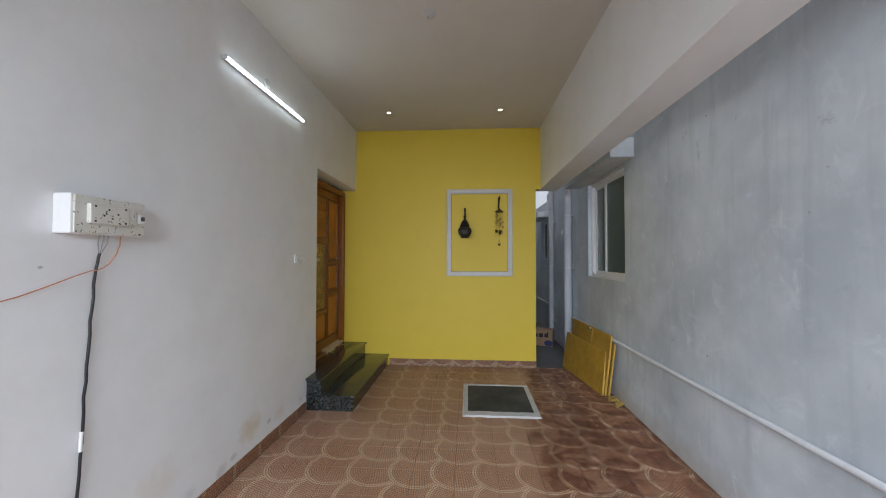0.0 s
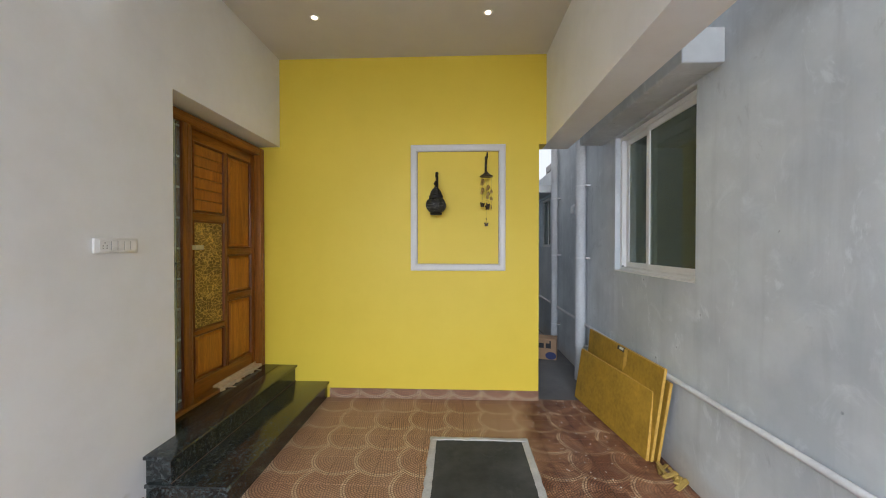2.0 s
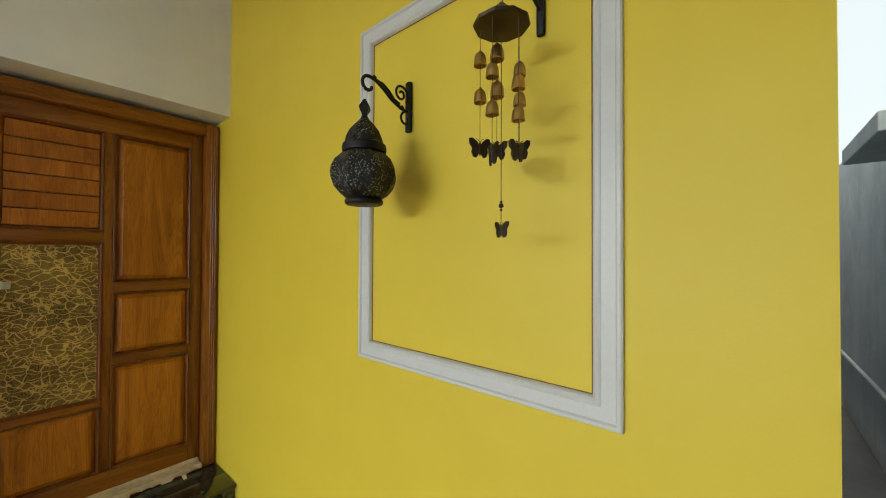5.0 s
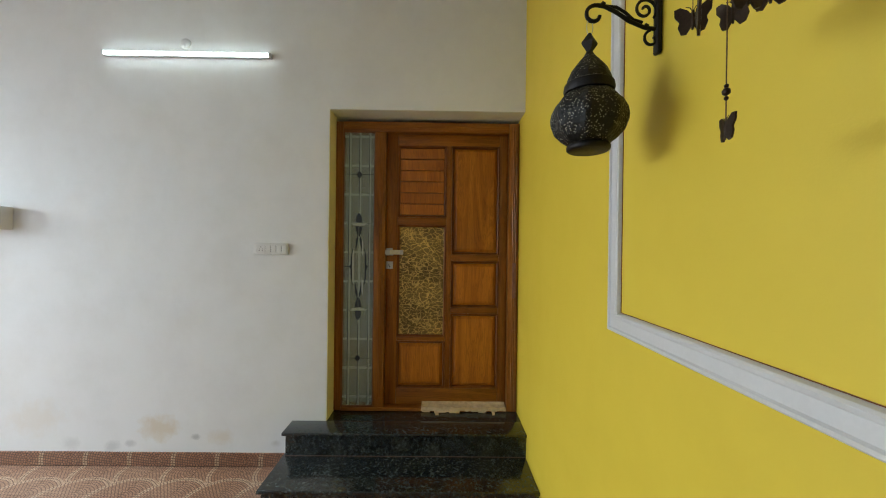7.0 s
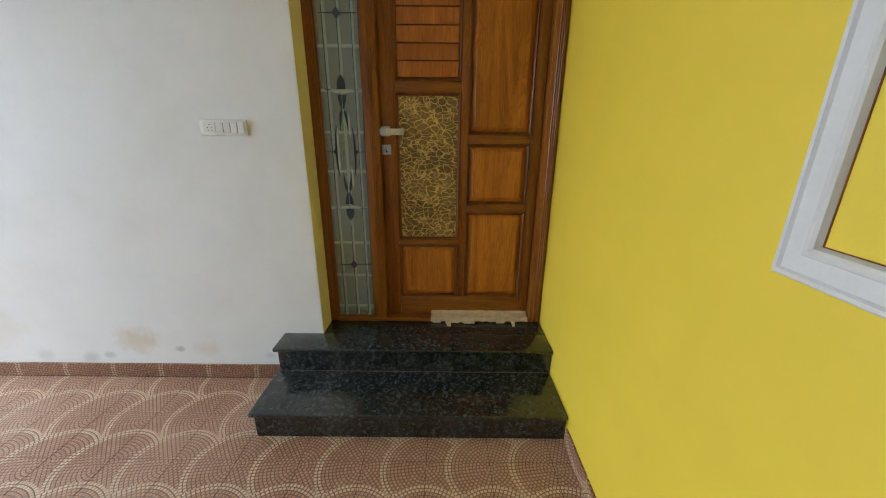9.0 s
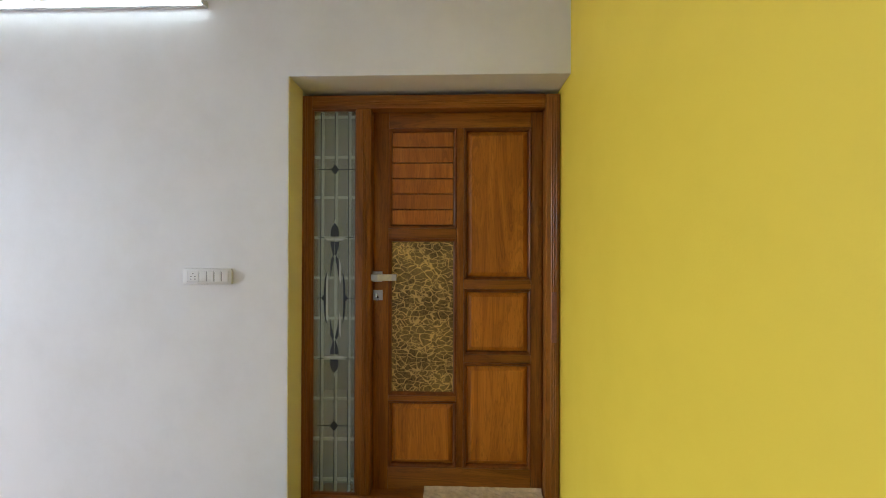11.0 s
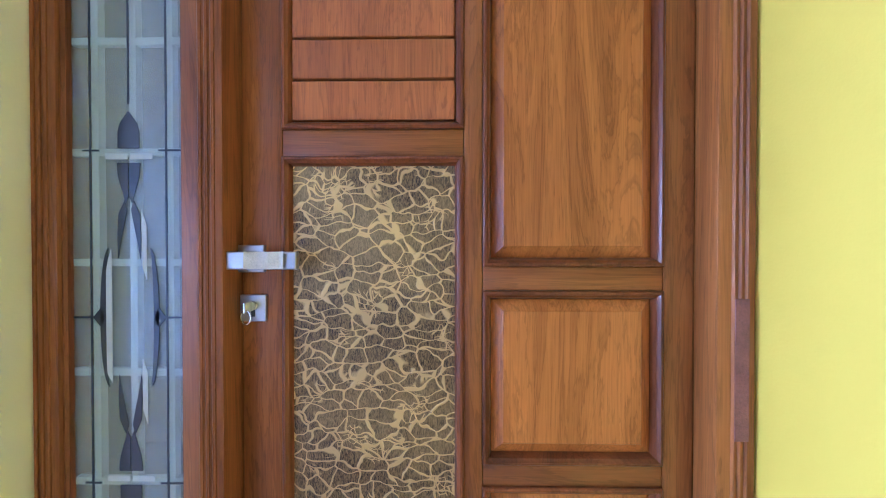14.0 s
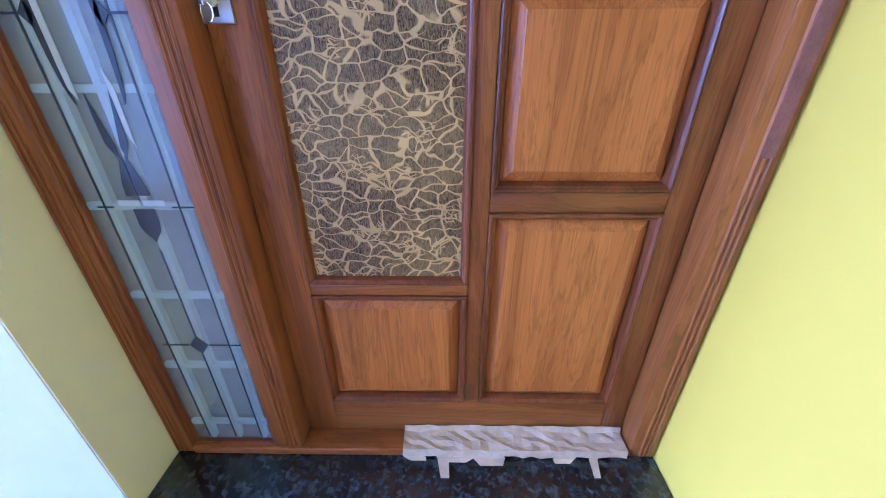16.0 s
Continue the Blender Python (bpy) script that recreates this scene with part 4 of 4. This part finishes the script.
for x, y in ((0.612, -0.648), (1.998, -0.655)):
    down = thing("downlight", "small round recessed ceiling downlight, switched on", "downlight", "ceiling downlights")
    part("bezel", lathe(bm := bmesh.new(), [(0.022, 0.0), (0.040, -0.001), (0.040, -0.004), (0.030, -0.007), (0.022, -0.004)], (x, y, H - 0.0005), 28) and bm, SWITCH, down, smooth=40)
    part("lens", lathe(bm := bmesh.new(), [(0.021, -0.001), (0.021, -0.005), (0.012, -0.006), (0.002, -0.0065)], (x, y, H - 0.0005), 24) and bm, SPOT, down, "glowing warm lens", smooth=40)
    lamp("downlight_lamp", "SPOT", 1.2, (1.0, 0.83, 0.62), pose(x, y, H - 0.03), 0.03)

# ---------- switch plate ----------
sw = thing("switch_plate", "white modular switch plate with a socket and four switches", "switch")
part("cover", a_box(0.0005, 0.014, -1.862, -1.622, 1.465, 1.541, 0.004), SWITCH, sw, smooth=40)
sw_socket = part("socket", a_box(0.0135, 0.0155, -1.838, -1.782, 1.477, 1.529, 0.002), SWITCH, sw)
for y, z in ((-1.81, 1.516), (-1.820, 1.502), (-1.800, 1.502), (-1.820, 1.490), (-1.800, 1.490)):
    part("socket_hole", tube(bm := bmesh.new(), [(0.0153, y, z), (0.0159, y, z)], 0.0028, 10) and bm, SLOT, sw_socket)
# grey plate under the rockers; the gaps' shade is its colour
part("seam", a_box(0.0137, 0.0146, -1.777, -1.640, 1.480, 1.526), PVC_DARK, sw, "grey plate that shades the gaps between the rockers")
for i in range(4):
    y = -1.777 + i * 0.036
    part("rocker", a_box(0.0135, 0.018, y + 0.0015, y + 0.0335, 1.477, 1.529, 0.002), SWITCH, sw)

# ---------- junction board with its cables ----------
board = thing("meter_board", "white wooden switchboard spattered with dark paint specks", "switchboard")
part("case", a_box(0.0005, 0.075, -3.825, -3.510, 1.612, 1.768, 0.003), SWITCH, board)


def spattered(name):
    s = Nodes(name)
    p = s.place(True)
    blobs = s.math("MULTIPLY", s.ramp(s.noise(p, 70, 3, 0.6), (0.60, 0.0), (0.64, 1.0)), s.ramp(s.noise(p, 24, 2), (0.46, 0.0), (0.5, 1.0)))
    col = s.mix(blobs, s.mix(s.noise(p, 9, 4), (0.56, 0.54, 0.47), (0.66, 0.64, 0.58)), (0.06, 0.05, 0.045))
    return s.set(Base_Color=col, Roughness=0.5)


SPATTER = spattered("spattered_plastic")
part("front_cover", a_box(0.0755, 0.084, -3.818, -3.512, 1.616, 1.764, 0.003), SPATTER, board, "cover with dark spatter")
block = part("socket_block", a_box(0.0845, 0.104, -3.775, -3.605, 1.655, 1.735, 0.004), SPATTER, board)
part("switch_block", a_box(0.0845, 0.100, -3.600, -3.575, 1.66, 1.735, 0.004), SPATTER, board)
for y, z in ((-3.755, 1.725), (-3.755, 1.665), (-3.72, 1.69), (-3.70, 1.715), (-3.685, 1.68), (-3.66, 1.70), (-3.625, 1.725), (-3.625, 1.665)):
    part("screw_hole", tube(bm := bmesh.new(), [(0.1038, y, z), (0.1048, y, z)], 0.0045, 10) and bm, SLOT, block)
sock = part("lock_socket", a_box(0.0845, 0.094, -3.552, -3.522, 1.672, 1.715, 0.003), SWITCH, board, "grey isolator switch")
part("isolator_knob", a_box(0.0945, 0.104, -3.542, -3.530, 1.684, 1.704, 0.002), SLOT, sock)

cable = thing("power_cable", "black power cable hanging from the switchboard, wrapped with white tape", "cable")
run = [(0.030, -3.660, 1.60), (0.022, -3.660, 1.535), (0.016, -3.670, 1.45), (0.014, -3.685, 1.25), (0.014, -3.698, 1.0), (0.014, -3.712, 0.75), (0.014, -3.722, 0.5), (0.016, -3.730, 0.25), (0.025, -3.735, 0.02), (0.05, -3.770, 0.008), (0.08, -3.920, 0.008)]
wave = random.Random(3)
run = [run[1]] + [tuple(a[k] + (b[k] - a[k]) * f + (wave.uniform(-0.003, 0.003) if k < 2 else 0) for k in range(3)) for a, b in zip(run[1:], run[2:]) for f in (0.25, 0.5, 0.75, 1.0)]
run = [(max(x, 0.0075), y, max(z, 0.0075)) for x, y, z in run]
part("sheath", tube(bm := bmesh.new(), run, 0.0056, 8) and bm, RUBBER, cable, smooth=60)
part("tape_wrap", tube(bm := bmesh.new(), [(0.0142, -3.7095, 0.80), (0.0142, -3.7135, 0.72)], 0.0075, 10) and bm, SWITCH, cable, "white tape", smooth=60)
for d in (-0.012, 0.0, 0.012):
    part("core", tube(bm := bmesh.new(), [(0.04, -3.66 + d * 1.5, 1.612), (0.034, -3.66 + d * 1.6, 1.575), (0.024, -3.66 + d * 0.4, 1.535)], 0.002, 6) and bm, PVC_DARK, cable)
wire = thing("loose_wire", "thin orange wire drooping from the switchboard", "wire")
part("strand", tube(bm := bmesh.new(), [(0.05, -3.595, 1.612), (0.045, -3.592, 1.575), (0.036, -3.600, 1.53), (0.030, -3.625, 1.490), (0.028, -3.652, 1.470), (0.030, -3.68, 1.462), (0.030, -3.70, 1.462), (0.020, -3.76, 1.44), (0.012, -3.85, 1.405), (0.010, -3.93, 1.378), (0.009, -4.05, 1.35), (0.008, -4.4, 1.31), (0.008, -5.0, 1.32), (0.008, -6.5, 1.40)], 0.0028, 6) and bm, COPPER, wire)

# ---------- neighbour's window ----------
win = thing("window_1", "white aluminium sliding window with dark tinted glass", "window", kind="structure")


def ring_frame(name, y0, y1, z0, z1, x0, x1, w, mat, parent, label=""):
    bm = bmesh.new()
    for a in ((y0, y0 + w, z0, z1), (y1 - w, y1, z0, z1), (y0 + w, y1 - w, z0, z0 + w), (y0 + w, y1 - w, z1 - w, z1)):
        box(bm, x0, x1, *a, bevel=0.002, segments=1)
    return part(name, bm, mat, parent, label)


ring_frame("frame", WY0 + 0.002, WY1 - 0.002, WZ0 + 0.002, WZ1 - 0.002, SIDE + 0.045, SIDE + 0.125, 0.035, ALU, win)
MIDW = -0.60
near_sash = ring_frame("sash", WY0 + 0.038, MIDW + 0.03, WZ0 + 0.038, WZ1 - 0.038, SIDE + 0.052, SIDE + 0.078, 0.045, ALU, win)
far_sash = ring_frame("sash", MIDW - 0.03, WY1 - 0.038, WZ0 + 0.038, WZ1 - 0.038, SIDE + 0.084, SIDE + 0.110, 0.045, ALU, win)
for sash, y0, y1, x in ((near_sash, WY0 + 0.08, MIDW - 0.012, SIDE + 0.063), (far_sash, MIDW + 0.012, WY1 - 0.08, SIDE + 0.095)):
    g = part("pane", a_box(x, x + 0.004, y0, y1, WZ0 + 0.08, WZ1 - 0.08), TINT, sash, "dark tinted glass pane")
    g.visible_shadow = False
part("sill", a_box(SIDE - 0.006, SIDE + 0.044, WY0 + 0.001, WY1 - 0.001, WZ0 + 0.0005, WZ0 + 0.012, 0.003), ALU, win, "white window sill")
part("drain_plug", lathe(bm := bmesh.new(), [(0.010, 0.0), (0.010, 0.008), (0.004, 0.010)], (SIDE + 0.05, WY1 - 0.05, WZ0 + 0.04), 12) and bm, SLOT, win)
# slats that give the olive stripes in the near pane
blind = thing("window_slats", "olive green slats behind the window glass", "blind")
for i in range(20):
    z = WZ0 + 0.06 + i * 0.052
    ob = part("slat", a_box(-0.012, 0.012, WY0 + 0.07, -0.80, -0.001, 0.001), OLIVE, blind)
    ob.matrix_basis = pose(SIDE + 0.175, 0, z, 0, 35, 0)
part("head_rail", a_box(SIDE + 0.155, SIDE + 0.195, WY0 + 0.06, -0.79, WZ1 - 0.075, WZ1 - 0.045), OLIVE, blind)
for y in (WY0 + 0.14, -0.87):
    part("ladder_cord", tube(bm := bmesh.new(), [(SIDE + 0.175, y, WZ0 + 0.05), (SIDE + 0.175, y, WZ1 - 0.07)], 0.0015, 6) and bm, OLIVE, blind)
win2 = thing("window_2", "narrow dark window in the far grey wall", "window", kind="structure")
ring_frame("frame", FY0 + 0.002, FY1 - 0.002, FZ0 + 0.002, FZ1 - 0.002, SIDE + 0.04, SIDE + 0.10, 0.04, ALU, win2)
for i in range(2):
    y0 = FY0 + 0.045 + i * 0.31
    part("pane", a_box(SIDE + 0.06, SIDE + 0.065, y0, y0 + 0.29, FZ0 + 0.045, FZ1 - 0.045), TINT, win2)
part("mullion", a_box(SIDE + 0.045, SIDE + 0.09, FY0 + 0.336, FY0 + 0.354, FZ0 + 0.045, FZ1 - 0.045), ALU, win2)

# ---------- pipes ----------
pipe = thing("water_pipe", "white plastic water pipe clipped along the grey wall", "pipe")
line = [(SIDE - 0.030, -8.9, 0.66), (SIDE - 0.030, -3.5, 0.648), (SIDE - 0.032, -2.7, 0.640), (SIDE - 0.030, -1.0, 0.622), (SIDE - 0.030, 0.5, 0.618), (SIDE - 0.030, 2.0, 0.62), (SIDE - 0.030, 7.8, 0.62)]
part("run", tube(bm := bmesh.new(), line, 0.017, 12) and bm, PVC, pipe, smooth=60)
for y, z in ((-4.6, 0.651), (-2.62, 0.6395), (0.2, 0.6195)):
    part("coupling", tube(bm := bmesh.new(), [(SIDE - 0.030, y - 0.03, z), (SIDE - 0.030, y + 0.03, z)], 0.0195, 12) and bm, PVC, pipe, smooth=60)


def downpipe(y, r, label):
    dp = thing("drain_pipe", label, "pipe", "drain pipes")
    x = SIDE - r - 0.018
    part("shaft", tube(bm := bmesh.new(), [(x, y, -0.004), (x, y, 5.9)], r, 20) and bm, PVC_GREY, dp, smooth=60)
    for z in (0.30, 1.28, 2.08, 3.2):
        part("socket", tube(bm := bmesh.new(), [(x, y, z - 0.05), (x, y, z + 0.05)], r * 1.10, 20) and bm, PVC_GREY, dp, smooth=60) if z == 2.08 else None
        clamp = part("clamp", tube(bm := bmesh.new(), [(x, y, z + 0.075), (x, y, z + 0.090)], r * 1.06, 20) and bm, PVC, dp, smooth=60)
        part("clamp_lug", a_box(x + r * 0.5, SIDE - 0.001, y - r - 0.035, y - r * 0.6, z + 0.073, z + 0.092, 0.002), PVC, clamp)


downpipe(0.60, 0.058, "thick grey painted drain pipe beside the window wall")
downpipe(1.75, 0.048, "thinner grey painted drain pipe further along")
elbow = thing("outlet_spout", "short white plastic outlet elbow on the grey wall", "pipe")
part("bend", tube(bm := bmesh.new(), [(SIDE - 0.002, 0.86, 1.98), (SIDE - 0.06, 0.86, 1.98), (SIDE - 0.085, 0.86, 1.955), (SIDE - 0.09, 0.86, 1.88)], 0.024, 12) and bm, PVC, elbow, smooth=60)

# ---------- boards leaning on the grey wall ----------
def board_thing(label, b0, b1, t1, t0, thick):
    ob = thing("leaning_board", label, "board", "boards leaning on the wall")
    part("sheet", slab(bmesh.new(), (b0, b1, t1, t0), thick), BOARD, ob)
    b0, b1, t1, t0 = (Vector(v) for v in (b0, b1, t1, t0))
    up = (t1 - b1).normalized() * 0.004
    along = (b1 - b0).normalized() * 0.004
    out = (b1 - b0).cross(t0 - b0).normalized()
    part("edge_band", slab(bmesh.new(), (b1 + out * 0.001 + along * 0.1, b1 + along + out * 0.001, t1 + along + out * 0.001, t1 + out * 0.001 + along * 0.1), thick - 0.002), BOARD_EDGE, ob, "raw lighter edge")
    part("edge_band", slab(bmesh.new(), (t0 + up * 0.1 + out * 0.001, t1 + up * 0.1 + out * 0.001, t1 + up + out * 0.001, t0 + up + out * 0.001), thick - 0.002), BOARD_EDGE, ob)
    return ob


fb = board_thing("short mustard-painted wooden board leaning in front of the others", (2.940, 0.11, 0.003), (3.090, -0.965, 0.003), (3.140, -0.955, 0.478), (3.015, 0.13, 0.470), 0.022)
bb = board_thing("tall mustard-painted board with a hand slot, leaning on the wall", (3.040, 0.13, 0.003), (3.1165, -0.975, 0.003), (3.160, -1.06, 0.672), (3.115, 0.19, 0.655), 0.020)
b3 = board_thing("mustard-painted board behind the others against the wall", (3.095, 0.08, 0.003), (3.150, -0.99, 0.003), (3.186, -1.08, 0.585), (3.150, 0.10, 0.57), 0.020)
part("seam", slab(bmesh.new(), ((2.9865, -0.29, 0.01), (2.9876, -0.298, 0.01), (3.0535, -0.288, 0.470), (3.0525, -0.280, 0.470)), 0.004), SLOT, fb, "dark seam between two sheets")
part("batten", slab(bmesh.new(), ((3.0925, -0.53, 0.33), (3.096, -0.57, 0.33), (3.1235, -0.575, 0.66), (3.120, -0.535, 0.66)), 0.006), BOARD_EDGE, bb)
part("hand_slot", slab(bmesh.new(), ((3.1155, -0.41, 0.630), (3.1185, -0.525, 0.630), (3.1225, -0.53, 0.664), (3.1195, -0.415, 0.660)), 0.006), SLOT, bb, "dark cut-out")
part("slot_liner", slab(bmesh.new(), ((3.1135, -0.455, 0.642), (3.1155, -0.515, 0.642), (3.1175, -0.517, 0.662), (3.1155, -0.457, 0.660)), 0.006), SWITCH, bb, "white paper showing in the slot")

scraps = thing("offcuts", "heap of yellow foam and wood offcuts on the floor", "offcuts")
for i in range(9):
    x, y = rng.uniform(3.10, 3.19), rng.uniform(-1.28, -1.05)
    a = rng.uniform(20, 120)
    l, w = rng.uniform(0.06, 0.13), rng.uniform(0.010, 0.02)
    bm = a_box(-l / 2, l / 2, -w, w, 0, 0.012, 0.003, 1)
    ob = part("strip", bm, FOAM, scraps)
    ob.matrix_basis = pose(x, y, 0.004 + 0.008 * (i % 4), rng.uniform(-14, 14), rng.uniform(-12, 4), a)

# ---------- cardboard box in the passage ----------
carton = thing("cardboard_box", "brown cardboard carton printed with dark marks, on the passage floor", "box")
part("carton_body", a_box(-0.17, 0.17, -0.11, 0.11, 0, 0.27, 0.003, 1), CARD, carton)
part("flap", a_box(-0.17, 0.17, -0.002, 0.11, 0.2705, 0.2735), CARD, carton)
part("flap", a_box(-0.17, 0.17, -0.11, -0.006, 0.2705, 0.2735), CARD, carton)
for x0, x1, z0, z1 in ((-0.06, 0.01, 0.15, 0.215), (0.035, 0.10, 0.15, 0.215), (0.082, 0.10, 0.215, 0.25), (-0.15, -0.08, 0.15, 0.215)):
    part("print_bar", a_box(x0, x1, -0.1115, -0.1105, z0, z1), INK, carton)
bm = bmesh.new()
disc = [(0.10 + 0.07 * math.cos(a), 0.055 + 0.05 * math.sin(a)) for a in (2 * math.pi * i / 24 for i in range(24))]
rings(bm, [[(x, -0.1105, z) for x, z in disc], [(x, -0.1115, z) for x, z in disc]], True, True, True)
part("print_disc", bm, INK_BLUE, carton, "dark blue printed disc")
carton.matrix_basis = pose(2.92, 1.42, -0.006, 0, 0, -18)

# ---------- inspection cover ----------
cover = thing("inspection_cover", "black granite inspection cover set in a rough white cement rim", "cover")
MX0, MX1, MY0, MY1 = 1.548, 2.300, -1.600, -0.730
rim_rng = random.Random(11)


def rough_bar(x0, x1, y0, y1, z1):
    """A hand-trowelled cement strip with an uneven edge."""
    bm = bmesh.new()
    long_x = x1 - x0 > y1 - y0
    n = max(6, int(max(x1 - x0, y1 - y0) / 0.04))
    loops = []
    for i in range(n + 1):
        k = i / n
        j = [rim_rng.uniform(-0.006, 0.006) for _ in range(4)]
        zz = z1 + rim_rng.uniform(-0.003, 0.003)
        if long_x:
            x = x0 + (x1 - x0) * k
            loops.append([(x, y0 + j[0], 0.0003), (x, y0 + 0.008 + j[0], zz), (x, y1 - 0.006 + j[1] * 0.4, zz), (x, y1 + j[1] * 0.4, 0.0003)])
        else:
            y = y0 + (y1 - y0) * k
            loops.append([(x0 + j[2], y, 0.0003), (x0 + 0.008 + j[2], y, zz), (x1 - 0.006 + j[3] * 0.4, y, zz), (x1 + j[3] * 0.4, y, 0.0003)])
    return rings(bm, loops, True, True, True)


for x0, x1, y0, y1, z1 in ((MX0, MX0 + 0.058, MY0, MY1, 0.014), (MX1 - 0.058, MX1, MY0, MY1, 0.014), (MX0 + 0.02, MX1 - 0.02, MY0 - 0.004, MY0 + 0.098, 0.017), (MX0 + 0.02, MX1 - 0.02, MY1 - 0.045, MY1 + 0.003, 0.0165)):
    part("rim", rough_bar(x0, x1, y0, y1, z1), LIME, cover, smooth=50)
LID = cement("dusty_granite_lid", (0.016, 0.019, 0.018), (0.085, 0.088, 0.082), False)
part("lid", a_box(MX0 + 0.052, MX1 - 0.052, MY0 + 0.092, MY1 - 0.037, 0.0005, 0.010, 0.002), LID, cover, "dusty black granite lid")

# ---------- tiled floor ----------
floor = solid("floor", a_box(0.0, SIDE, -6.6, 0.03, -0.058, -0.003), GROUT, "brown embossed mosaic fan tiles, dusty and worn", "floor", "structure")
PITCH = 0.30
shapes = {}
for i in range(-1, 11):
    for j in range(-22, 1):
        x0, x1 = max(0.0, 0.01 + PITCH * i), min(SIDE, 0.01 + PITCH * (i + 1))
        y0, y1 = max(-6.6, -0.10 + PITCH * j), min(0.03, -0.10 + PITCH * (j + 1))
        if x1 - x0 < 0.012 or y1 - y0 < 0.012:
            continue
        gap = 0.0024 if x0 > 2.38 or x0 > 2.1 and y0 < -1.7 else 0.0013
        size = (round(x1 - x0, 4), round(y1 - y0, 4), gap)
        if size not in shapes:
            shapes[size] = mesh_of("tile", a_box(gap, size[0] - gap, gap, size[1] - gap, -0.0025, 0.0, 0.0008, 1), TILE)
        ob = new("tile", shapes[size])
        ob.parent = floor
        ob.location = (x0, y0, random.uniform(-0.0006, 0.0004))

# ---------- litter ----------
litter = random.Random(21)
bm = bmesh.new()
for _ in range(150):
    x, y = litter.uniform(2.35, 3.12), -abs(litter.gauss(0.0, 0.8)) - 0.05
    if y < -2.6 or x > 2.95 and y > -1.0:
        continue
    s = litter.uniform(0.003, 0.011)
    m = pose(x, y, 0.0012 + s * 0.25, litter.uniform(-20, 20), litter.uniform(-20, 20), litter.uniform(0, 360)) @ Matrix.Diagonal((s * 1.6, s, s * 0.5, 1))
    r = bmesh.ops.create_icosphere(bm, subdivisions=1, radius=0.5)
    bmesh.ops.transform(bm, matrix=m, verts=r["verts"])
solid("mortar_crumbs", bm, LIME, "scattered pale mortar crumbs on the tiles", "debris", "stuff")
for x, y, a, l in ((0.93, -2.03, 12, 0.05), (1.20, -0.78, 70, 0.03), (1.19, -0.52, 20, 0.035)):
    twig = thing("dry_twig", "small dry twig lying on the tiles", "twig", "twigs on the floor", (x, y, 0.003))
    part("stem", tube(bm := bmesh.new(), [(-l / 2, 0, 0), (0, 0.006, 0.001), (l / 2, -0.003, 0)], [0.0018, 0.0024, 0.001], 6) and bm, STRING, twig)
    part("side_shoot", tube(bm := bmesh.new(), [(0, 0.006, 0.001), (l / 4, 0.016, 0.001)], 0.001, 5) and bm, STRING, twig)
    twig.rotation_euler = (0, 0, radians(a))
